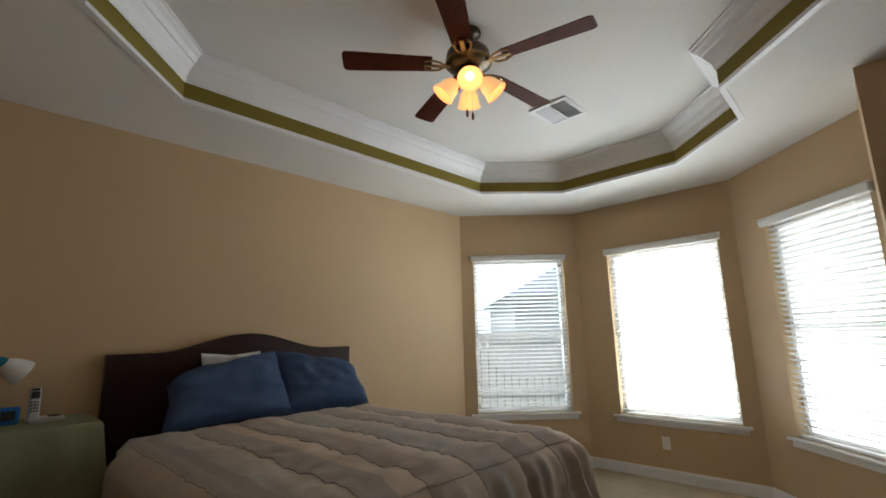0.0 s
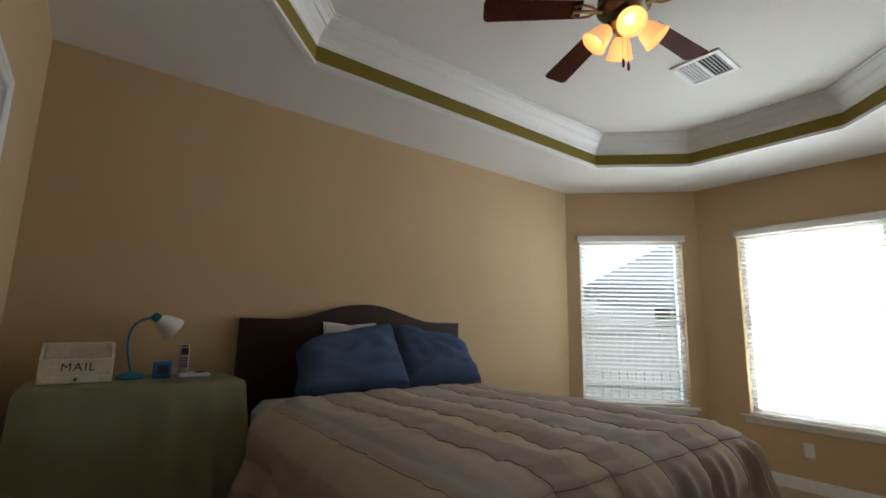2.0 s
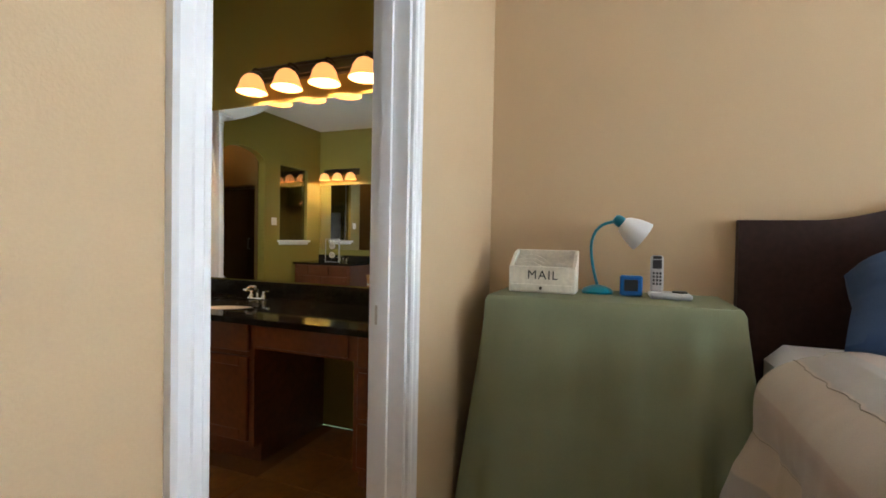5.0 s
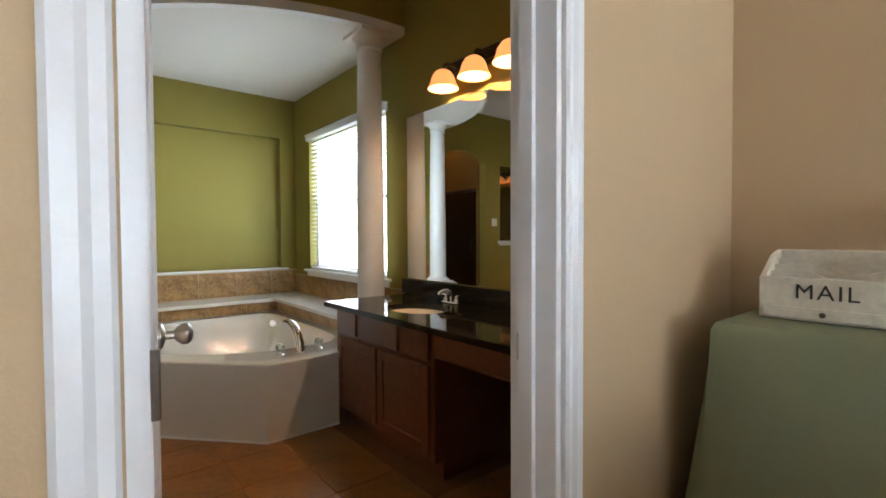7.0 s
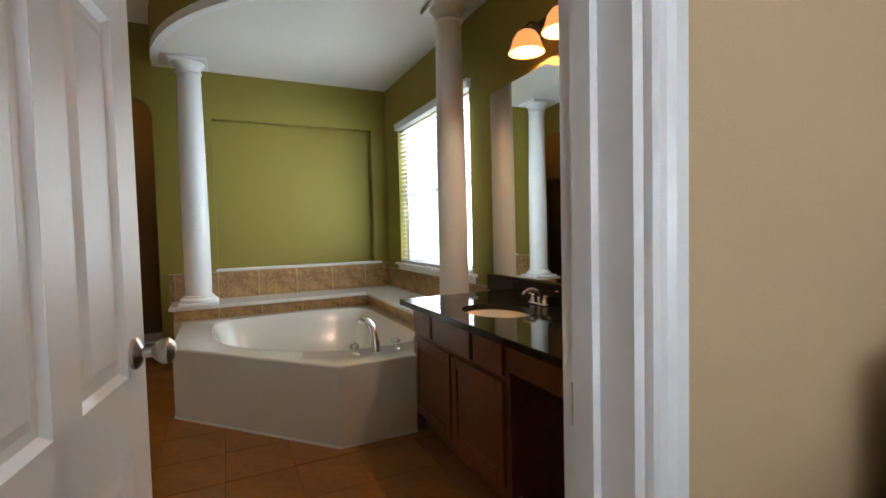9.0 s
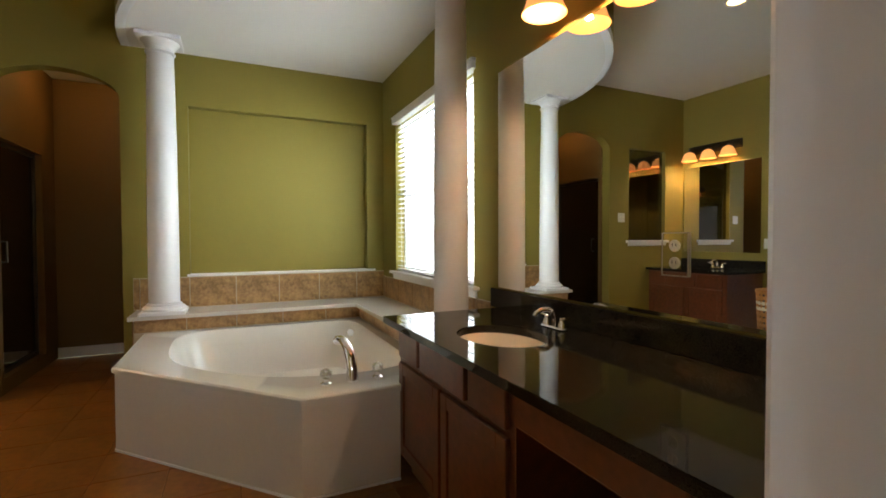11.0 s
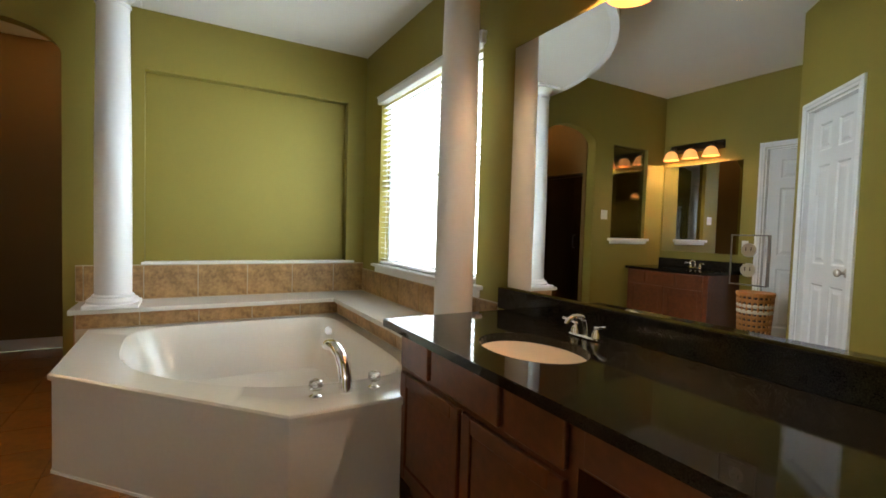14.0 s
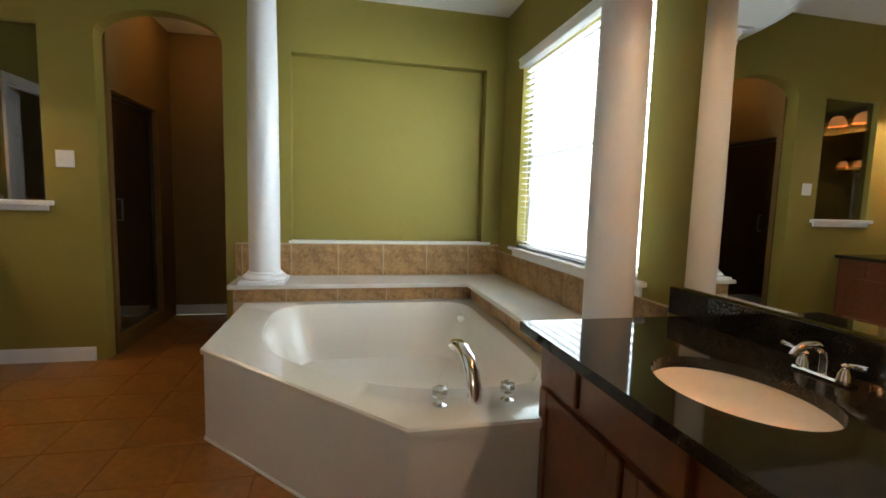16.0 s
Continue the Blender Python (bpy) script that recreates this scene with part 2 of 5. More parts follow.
def sweep(profile, path, closed=False):
    """Sweeps a profile of (outwards, up) along a plan path of (x, y, z) with mitred corners; outwards is to the right of the path."""
    bm = bmesh.new()
    n, rings = len(path), []
    for i, (x, y, z) in enumerate(path):
        p = Vector((x, y))
        a = Vector(path[(i - 1) % n][:2]) if closed or i else None
        b = Vector(path[(i + 1) % n][:2]) if closed or i < n - 1 else None
        da = (p - a).normalized() if a is not None else (b - p).normalized()
        db = (b - p).normalized() if b is not None else da
        na, nb = Vector((da.y, -da.x)), Vector((db.y, -db.x))
        m = (na + nb) / max(0.2, 1 + na.dot(nb))
        rings.append([bm.verts.new((x + m.x * o, y + m.y * o, z + h)) for o, h in profile])
    k = len(profile)
    for i in range(n if closed else n - 1):
        ra, rb = rings[i], rings[(i + 1) % n]
        for j in range(k):
            bm.faces.new((ra[j], ra[(j + 1) % k], rb[(j + 1) % k], rb[j]))
    if not closed:
        bm.faces.new(rings[0])
        bm.faces.new(rings[-1])
    bmesh.ops.recalc_face_normals(bm, faces=bm.faces)
    return bm


def mesh(name, bm, material, smooth=False):
    me = bpy.data.meshes.new(name)
    bm.to_mesh(me)
    bm.free()
    for m in material if isinstance(material, (list, tuple)) else [material]:
        me.materials.append(m)
    if smooth:
        me.polygons.foreach_set("use_smooth", [True] * len(me.polygons))
        me.set_sharp_from_angle(angle=radians(40))
    return me


def part(name, bm, material, parent, label="", smooth=False, m=None):
    ob = new(name, mesh(name, bm, material, smooth))
    ob.parent = parent
    if m is not None:
        ob.matrix_basis = m
    return tagged(ob, label)


def thing(name, label, category, m=None, group=""):
    ob = new(name)
    ob.empty_display_size = 0.1
    ob.matrix_basis = m or Matrix()
    return tagged(ob, label, category, group)


def structure(name, bm, material, label="", smooth=False, m=None):
    ob = new(name, mesh(name, bm, material, smooth))
    if m is not None:
        ob.matrix_basis = m
    return tagged(ob, label, name.split("_")[0], kind="structure")


def along(p0, p1):
    """A frame with x along the wall's face, y out of the room and z up; the room lies to the left of p0 to p1."""
    d = Vector(p1) - Vector(p0)
    return pose(p0[0], p0[1], 0, 0, 0, math.degrees(math.atan2(d.y, d.x))) @ Matrix.Diagonal((1, -1, 1, 1)), d.length


def slab_with_holes(length, z0, z1, t0, t1, holes):
    bm, u = bmesh.new(), 0.0
    for a, b, lo, hi in sorted(holes):
        if a > u:
            box(bm, (u, t0, z0), (a, t1, z1))
        if lo > z0:
            box(bm, (a, t0, z0), (b, t1, lo))
        if hi < z1:
            box(bm, (a, t0, hi), (b, t1, z1))
        u = b
    if u < length:
        box(bm, (u, t0, z0), (length, t1, z1))
    return bm


def wall(name, p0, p1, height, thick, material, holes=(), label="", base=True, gaps=()):
    """A wall whose room side runs from p0 to p1, with openings (from, to, bottom, top), and its baseboard."""
    d = Vector(p1) - Vector(p0)
    m = pose(p0[0], p0[1], 0, 0, 0, math.degrees(math.atan2(d.y, d.x)))
    ob = structure(name, slab_with_holes(d.length, 0, height, -thick, 0, holes), material, label, m=m)
    if base:
        u, spans = 0.0, []
        for a, b in sorted([(h[0] - 0.07, h[1] + 0.07) for h in holes if h[2] == 0] + list(gaps)):
            spans.append((u, a))
            u = b
        spans.append((u, d.length))
        bm = bmesh.new()
        for a, b in spans:
            if b - a > 0.02:
                box(bm, (a, 0, 0), (b, 0.013, 0.085))
                box(bm, (a, 0, 0.085), (b, 0.008, 0.1))
        tagged(structure("baseboard", bm, TRIM, "white painted baseboard along the wall", m=m), category="baseboard")
    return ob


# ---- bedroom shell ----
H = 2.72
XB, YD, YDB = -0.23, -4.37, -4.25
DL, DR, DH = -1.917, -1.18, 2.04
room = [(XB, YD), (-5.6, YD), (-5.6, -7.96), (-3.66, -7.96), (-3.66, -8.61), (-2.72, -9.55), (-1.16, -9.55), (XB, -8.62)]
wall("wall_bed", (XB, -8.62), (XB, YD), H, 0.15, BEIGE, label="beige painted wall behind the bed")
wall("wall_door", (XB, YD), (-5.6, YD), H, 0.06, BEIGE, [(XB - DR, XB - DL, 0, DH)], "beige painted wall with the bathroom doorway")
wall("wall_west", (-5.6, YD), (-5.6, -7.96), H, 0.15, BEIGE, label="plain beige wall")
wall("wall_south", (-5.6, -7.96), (-3.663, -7.96), H, 0.15, BEIGE, label="plain beige wall")
wall("wall_return", (-3.66, -7.963), (-3.66, -8.61), H, 0.15, BEIGE, label="short beige wall beside the bay")
W1, W2, W3 = (0.16, 1.18), (0.15, 1.21), (0.04, 0.97)
ZS, ZT = 0.55, 2.2
wall("wall_bay_west", (-3.66, -8.61), (-2.72, -9.55), H, 0.15, BEIGE, [(*W3, ZS, ZT)], "beige bay wall with a window")
wall("wall_bay_south", (-2.72, -9.55), (-1.16, -9.55), H, 0.15, BEIGE, [(*W2, ZS, ZT)], "beige bay wall with a window")
wall("wall_bay_east", (-1.16, -9.55), (XB, -8.62), H, 0.15, BEIGE, [(*W1, ZS, ZT)], "beige bay wall with a window")
structure("floor", prism([(x, y) for x, y in room[::-1]], -0.1, 0), CARPET, "cream cut pile carpet over the bedroom floor")

tray = [(-0.9, -5.53), (-0.93, -8.15), (-1.48, -8.73), (-2.53, -8.74), (-3.09, -8.19), (-3.1, -7.66), (-3.72, -7.06), (-4.6, -7.06),
        (-5.0, -6.66), (-5.0, -5.4), (-4.6, -5.0), (-1.46, -5.0)]
bm = bmesh.new()
for loop in (room, tray):
    vs = [bm.verts.new((x, y, H)) for x, y in loop]
    for i in range(len(vs)):
        bm.edges.new((vs[i], vs[(i + 1) % len(vs)]))
bmesh.ops.triangle_fill(bm, use_beauty=True, edges=bm.edges[:])
geo = bmesh.ops.extrude_face_region(bm, geom=bm.faces[:])
bmesh.ops.translate(bm, verts=[g for g in geo["geom"] if isinstance(g, bmesh.types.BMVert)], vec=(0, 0, 0.02))
bmesh.ops.recalc_face_normals(bm, faces=bm.faces)
structure("ceiling", bm, CEIL, "white painted soffit round the tray ceiling")
CZ = 2.995
path = [(x, y, 0) for x, y in tray]
tagged(structure("trim_band", sweep([(0, H + 0.02), (0, 2.835), (-0.05, 2.835), (-0.05, H + 0.02)], path, True), BAND, "olive painted band inside the tray"), category="trim")
structure("trim_lip", sweep([(0.004, H - 0.006), (0.004, H + 0.014), (-0.03, H + 0.014), (-0.03, H - 0.006)], path, True), TRIM, "white bead along the tray edge")
crown = [(-0.05, 2.832), (0.005, 2.832), (0.012, 2.845), (0.014, 2.862), (0.028, 2.888), (0.05, 2.915), (0.058, 2.93), (0.068, 2.933), (0.085, 2.955), (0.103, 2.968), (0.107, 2.98), (0.117, 2.983), (0.117, CZ + 0.004), (-0.05, CZ + 0.004)]
structure("trim_crown", sweep(crown, path, True), TRIM, "white stepped crown moulding in the tray")
structure("ceiling_tray", prism([(-0.5, -4.7), (-0.5, -9.0), (-5.4, -9.0), (-5.4, -4.7)][::-1], CZ, CZ + 0.1), CEIL, "white flat ceiling inside the tray")
structure("ceiling_roof", prism([(0.3, 1.5), (-5.9, 1.5), (-5.9, -9.9), (0.3, -9.9)], 3.25, 3.35), CEIL, "plain roof deck over the rooms")


# ---- bathroom shell ----
BH = 3.05
XW = -4.3
ARCH = (2.15, 2.96)
DT = 2.21
wn_ = wall("wall_niche", (0, 0), (XW, 0), BH, 0.12, OLIVE,
           [(0.165, 1.68, 0.87, 2.278), (*ARCH, 0, 2.47), (3.29, 3.95, 1.14, 2.32)], "olive wall with a recess, an arch and a shower window", gaps=[(0, 2.08)])
bm = bmesh.new()
n = 18
mid, half = (ARCH[0] + ARCH[1]) / 2, (ARCH[1] - ARCH[0]) / 2
for k in range(n):
    a0, a1 = math.pi * k / n, math.pi * (k + 1) / n
    q = [(mid - half * math.cos(a), 2.28 + 0.19 * math.sin(a)) for a in (a0, a1)]
    vs = [[bm.verts.new((x, y, z)) for x, z in (q[0], q[1], (q[1][0], 2.47), (q[0][0], 2.47))] for y in (0.001, -0.12)]
    bm.faces.new(vs[0])
    bm.faces.new(vs[1][::-1])
    bm.faces.new((vs[0][0], vs[0][1], vs[1][1], vs[1][0]))
bmesh.ops.recalc_face_normals(bm, faces=bm.faces)
part("arch_head", bm, OLIVE, wn_)
part("recess_back", boxes(((0.06, -0.14, 0.84), (1.72, -0.09, 2.3))), OLIVE, wn_)
part("recess_sill", boxes(((0.09, -0.088, 0.862), (1.70, 0.022, 0.882)), bev=0.004), TRIM, wn_, "white sill under the recess")
wall("wall_vanity", (0, YDB), (0, 0), BH, 0.15, OLIVE, [(2.39, 3.87, 0.88, 2.22)], "olive wall with the bath window", base=False)
wall("wall_door_bath", (-1.95, YDB), (0, YDB), BH, 0.06, OLIVE, [(-1.95 * -1 + DL, 1.95 + DR, 0, DH)], "olive bathroom side of the doorway wall", gaps=[(1.27, 1.95)])
wall("wall_hall", (-1.95, -3.18), (-1.95, YDB), BH, 0.12, OLIVE, label="olive wall behind the open door")
wall("wall_closet", (-3.03, -2.10), (-1.95, -3.18), BH, 0.12, OLIVE, [(0.15, 0.83, 0, DT)], "olive diagonal wall with the closet door")
wall("wall_side", (XW, -2.10), (-3.03, -2.10), BH, 0.12, OLIVE, label="olive side wall")
wall("wall_far", (XW, 0), (XW, -2.10), BH, 0.12, OLIVE, [(1.262, 1.96, 0, DT)], "olive wall behind the second vanity", gaps=[(0, 1.2)])
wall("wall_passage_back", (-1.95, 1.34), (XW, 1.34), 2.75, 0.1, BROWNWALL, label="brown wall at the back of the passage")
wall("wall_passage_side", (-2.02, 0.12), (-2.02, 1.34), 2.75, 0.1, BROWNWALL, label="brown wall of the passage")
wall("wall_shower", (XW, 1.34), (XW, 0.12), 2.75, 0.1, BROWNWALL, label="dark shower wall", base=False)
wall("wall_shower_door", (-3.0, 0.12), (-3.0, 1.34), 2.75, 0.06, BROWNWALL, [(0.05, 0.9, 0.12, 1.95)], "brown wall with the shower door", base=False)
structure("ceiling_passage", prism([(-1.9, 0.1), (-1.9, 1.44), (-4.4, 1.44), (-4.4, 0.1)], 2.75, 2.8), CEIL, "white passage ceiling")
structure("ceiling_bath", prism([(0.15, 0.12), (-4.4, 0.12), (-4.4, -4.31), (0.15, -4.31)], BH, BH + 0.1), CEIL, "white high bathroom ceiling")
R = 2.07
arc = [(-R * math.sin(math.radians(a)), -R * math.cos(math.radians(a))) for a in range(0, 91, 5)]
structure("ceiling_tub", prism([(0, 0)] + [(x, y) for x, y in arc], 2.7, 2.72), CEIL, "white lowered ceiling with a curved edge over the tub")
structure("trim_curve", sweep([(0, 2.698), (0, 2.76), (-0.06, 2.76), (-0.06, 2.698)], [(x, y, 0) for x, y in arc]), TRIM, "white curved edge of the lowered ceiling")
structure("wall_fascia", sweep([(-0.004, 2.76), (-0.004, BH), (-0.06, BH), (-0.06, 2.76)], [(x, y, 0) for x, y in arc]), OLIVE, "olive curved fascia over the tub")
structure("floor_bath", prism([(0, 1.34), (XW, 1.34), (XW, -4.31), (0, -4.31)], -0.1, -0.006), GROUTF, "brown grout bed under the bathroom tiles")
structure("ground", prism([(80, 60), (-80, 60), (-80, -90), (80, -90)], -0.5, -0.15), GRASS, "lawn round the house")
structure("floor_threshold", boxes(((DL, -4.37, -0.1), (DR, -4.31, 0.004))), CARPET, "carpet in the doorway")


# ---- doors and casings ----
CAS = [(0, 0), (0, 0.012), (0.006, 0.017), (0.02, 0.015), (0.03, 0.02), (0.05, 0.02), (0.057, 0.014), (0.057, 0)]


def casing(p0, p1, a, b, top):
    """Moulded casing round an opening on the room side of a wall."""
    d = Vector(p1) - Vector(p0)
    m = pose(p0[0], p0[1], 0, 0, 0, math.degrees(math.atan2(d.y, d.x)))
    bm, k, rings = bmesh.new(), len(CAS), []
    for (u, z), (du, dz) in zip([(a, 0), (a, top), (b, top), (b, 0)], [(-1, 0), (-1, 1), (1, 1), (1, 0)]):
        rings.append([bm.verts.new((u + du * (o + 0.004), h, z + dz * (o + 0.004))) for o, h in CAS])
    for ra, rb in zip(rings, rings[1:]):
        for j in range(k):
            bm.faces.new((ra[j], ra[(j + 1) % k], rb[(j + 1) % k], rb[j]))
    bmesh.ops.recalc_face_normals(bm, faces=bm.faces)
    return structure("trim_casing", bm, TRIM, "white moulded door casing", m=m)


def jamb(p0, p1, a, b, top, depth):
    d = Vector(p1) - Vector(p0)
    m = pose(p0[0], p0[1], 0, 0, 0, math.degrees(math.atan2(d.y, d.x)))
    bm = boxes(((a, -depth, 0), (a + 0.016, 0.003, top)), ((b - 0.016, -depth, 0), (b, 0.003, top)), ((a, -depth, top - 0.016), (b, 0.003, top)))
    for u0, u1 in ((a + 0.016, a + 0.028), (b - 0.028, b - 0.016)):
        box(bm, (u0, -depth * 0.72, 0), (u1, -depth * 0.42, top - 0.016))
    box(bm, (a + 0.016, -depth * 0.72, top - 0.028), (b - 0.016, -depth * 0.42, top - 0.016))
    return structure("trim_jamb", bm, TRIM, "white door jamb with stop", m=m)


def panel_door(m, w, h, label, knobside=1, name="door_1"):
    """A six panel door, hinged at x=0, its leaf along +x, 35 mm thick about y=0."""
    d = tagged(new(name), label, "door", kind="structure")
    d.matrix_basis = m
    t = 0.0175
    st, ml = 0.105, 0.09
    cols = [(st, (w - ml) / 2), ((w + ml) / 2, w - st)]
    rows = [(0.19, 0.39 * h), (0.46 * h, 0.805 * h), (0.855 * h, h - 0.11)]
    bm = bmesh.new()
    box(bm, (0, -t, 0.006), (st, t, h))
    box(bm, (w - st, -t, 0.006), (w, t, h))
    box(bm, ((w - ml) / 2, -t, rows[0][0]), ((w + ml) / 2, t, rows[2][1]))
    zs = [0.006] + [z for r in rows for z in r] + [h]
    for z0, z1 in zip(zs[::2], zs[1::2]):
        box(bm, (st, -t, z0), (w - st, t, z1))
    part("door_frame", bm, DOORW, d)
    for x0, x1 in cols:
        for z0, z1 in rows:
            bm = bmesh.new()
            box(bm, (x0, -0.006, z0), (x1, 0.006, z1))
            for s in (-1, 1):
                o = 0.03
                lo = [bm.verts.new(p) for p in ((x0, s * t * 0.95, z0), (x1, s * t * 0.95, z0), (x1, s * t * 0.95, z1), (x0, s * t * 0.95, z1))]
                mi = [bm.verts.new(p) for p in ((x0 + 0.014, s * 0.007, z0 + 0.014), (x1 - 0.014, s * 0.007, z0 + 0.014), (x1 - 0.014, s * 0.007, z1 - 0.014), (x0 + 0.014, s * 0.007, z1 - 0.014))]
                hi = [bm.verts.new(p) for p in ((x0 + o, s * 0.008, z0 + o), (x1 - o, s * 0.008, z0 + o), (x1 - o, s * 0.008, z1 - o), (x0 + o, s * 0.008, z1 - o))]
                c = [bm.verts.new(p) for p in ((x0 + o + 0.02, s * 0.015, z0 + o + 0.02), (x1 - o - 0.02, s * 0.015, z0 + o + 0.02), (x1 - o - 0.02, s * 0.015, z1 - o - 0.02), (x0 + o + 0.02, s * 0.015, z1 - o - 0.02))]
                for ra, rb in ((lo, mi), (mi, hi), (hi, c)):
                    for i in range(4):
                        bm.faces.new((ra[i], ra[(i + 1) % 4], rb[(i + 1) % 4], rb[i]))
                bm.faces.new(c)
            bmesh.ops.recalc_face_normals(bm, faces=bm.faces)
            part("panel", bm, DOORW, d)
    kx = w - 0.065
    for s in (-1, 1):
        k = lathe([(0.033, 0.0), (0.033, 0.006), (0.024, 0.012), (0.011, 0.016), (0.011, 0.034), (0.02, 0.042), (0.027, 0.052), (0.027, 0.064), (0.018, 0.073), (0.004, 0.075)], 20, (0, 0, 0), "y")
        part("door_knob", k, NICKEL, d, "brushed nickel round knob", True, pose(kx, s * t, 0.965, 0, 0, 0 if s > 0 else 180))
    part("latch_plate", boxes(((w - 0.001, -0.011, 0.935), (w + 0.0015, 0.011, 0.995))), NICKEL, d)
    for z in (0.25, 1.02, 1.8):
        part("hinge", lathe([(0.006, z - 0.045), (0.006, z + 0.045)], 10, (-0.004, -t - 0.004, 0)), NICKEL, d)
    return d


casing((XB, YD), (-5.6, YD), XB - DR, XB - DL, DH)
casing((-1.95, YDB), (0, YDB), 1.95 + DL, 1.95 + DR, DH)
jamb((XB, YD), (-5.6, YD), XB - DR, XB - DL, DH, 0.12)
panel_door(pose(DL + 0.02, YDB - 0.005, 0, 0, 0, 82), 0.70, 2.015, "white six panel door standing open into the bathroom", name="door_1")
sp = tagged(new("strike_plate"), "brushed nickel strike plate on the door jamb", "strike plate", kind="structure")
sp.matrix_basis = pose(DR - 0.016, -4.285, 0.965)
part("plate", boxes(((-0.002, -0.016, -0.03), (0.0005, 0.016, 0.03))), NICKEL, sp)
# Dark block on the plate in place of the shaded hole.
part("latch_hole_shadow", boxes(((-0.0026, -0.007, -0.012), (-0.0005, 0.007, 0.012))), DARK, sp)
C0, C1 = (-3.03, -2.10), (-1.95, -3.18)
casing(C0, C1, 0.15, 0.83, DT)
jamb(C0, C1, 0.15, 0.83, DT, 0.12)
panel_door(pose(*C0, 0, 0, 0, -45) @ pose(0.169, -0.05, 0), 0.642, DT - 0.025, "white six panel closet door, shut", name="door_2")
casing((XW, 0), (XW, -2.10), 1.262, 1.96, DT)
jamb((XW, 0), (XW, -2.10), 1.262, 1.96, DT, 0.12)
panel_door(pose(XW, 0, 0, 0, 0, -90) @ pose(1.281, -0.06, 0, 0, 0, -20), 0.658, DT - 0.025, "white six panel door standing ajar", name="door_3")
structure("wall_beyond", boxes(((-5.0, -2.9, 0), (-4.9, -0.9, 2.6))), BEIGE, "plain wall beyond the far door")


# ---- windows with blinds ----
def window(name, m, w, z0, z1, label, tilt=4, half=True):
    """A sash window with a slatted blind in an opening that starts at x=0; y is into the room."""
    d = tagged(new(name), label, "window", kind="structure")
    d.matrix_basis = m
    f = 0.045
    part("window_frame", boxes(((0, -0.13, z0), (f, -0.08, z1)), ((w - f, -0.13, z0), (w, -0.08, z1)), ((f, -0.13, z1 - f), (w - f, -0.08, z1)), ((f, -0.13, z0), (w - f, -0.08, z0 + f)), bev=0.004), TRIM, d)
    zm = (z0 + z1) / 2
    part("meeting_rail", boxes(((f, -0.125, zm - 0.022), (w - f, -0.085, zm + 0.022)), bev=0.004), TRIM, d)
    for a, b in ((z0 + f, zm - 0.022), (zm + 0.022, z1 - f)):
        g = part("pane", boxes(((f, -0.107, a), (w - f, -0.103, b))), GLASS, d)
        g.visible_shadow = False
    part("window_sill", boxes(((-0.07, -0.08, z0 - 0.022), (w + 0.07, 0.045, z0)), ((-0.045, 0, z0 - 0.07), (w + 0.045, 0.016, z0 - 0.022)), bev=0.004), TRIM, d)
    part("valance", boxes(((-0.025, -0.03, z1 - 0.015), (w + 0.025, 0.03, z1 + 0.05)), ((-0.031, -0.03, z1 + 0.036), (w + 0.031, 0.037, z1 + 0.05)), bev=0.004), BLIND, d, "white moulded blind valance")
    me = mesh("slat", box(bmesh.new(), (0.006, -0.019, -0.001), (w - 0.006, 0.019, 0.001)), BLIND)
    z = z1 - 0.045
    while z > z0 + 0.04:
        s = new("slat", me)
        s.parent = d
        s.matrix_basis = pose(0, -0.034, z, tilt)
        z -= 0.043
    part("bottom_rail", boxes(((0.006, -0.055, z0 + 0.008), (w - 0.006, -0.012, z0 + 0.026)), bev=0.003), BLIND, d)
    for u in (0.12, w - 0.12):
        part("ladder_cord", boxes(((u - 0.0015, -0.0115, z0 + 0.02), (u + 0.0015, -0.0095, z1)), ((u - 0.0015, -0.0585, z0 + 0.02), (u + 0.0015, -0.0565, z1))), BLIND, d)
    return d


def on_wall(p0, p1, u):
    d = Vector(p1) - Vector(p0)
    return pose(p0[0], p0[1], 0, 0, 0, math.degrees(math.atan2(d.y, d.x))) @ pose(u, 0, 0)


window("window_1", on_wall((-1.16, -9.55), (XB, -8.62), W1[0]), W1[1] - W1[0], ZS, ZT, "white sash window with an open slatted blind, fence outside", 25)
window("window_2", on_wall((-2.72, -9.55), (-1.16, -9.55), W2[0]), W2[1] - W2[0], ZS, ZT, "white sash window with a bright slatted blind", 30)
window("window_3", on_wall((-3.66, -8.61), (-2.72, -9.55), W3[0]), W3[1] - W3[0], ZS, ZT, "white sash window with a bright slatted blind", 30)
window("window_4", on_wall((0, YDB), (0, 0), 2.39), 1.48, 0.88, 2.22, "wide bathroom window with a bright slatted blind")


def backdrop(points, z0, z1, label, material=SKYGLOW):
    bm = bmesh.new()
    lo, hi = [[bm.verts.new((x, y, z)) for x, y in points] for z in (z0, z1)]
    for i in range(len(points) - 1):
        bm.faces.new((lo[i], lo[i + 1], hi[i + 1], hi[i]))
    return structure("backdrop", bm, material, label)


backdrop([(-4.7, -9.0), (-3.7, -10.0), (-3.0, -10.25), (-0.8, -10.25)], 0.0, 3.1, "overexposed sky outside the bay")
backdrop([(0.7, -2.8), (0.7, 1.6)], 0.3, 3.1, "overexposed sky outside the bathroom")
backdrop([(11, -76), (67, -20)], -1.0, 42.0, "hazy bright sky beyond the yard", SKYBLUE)


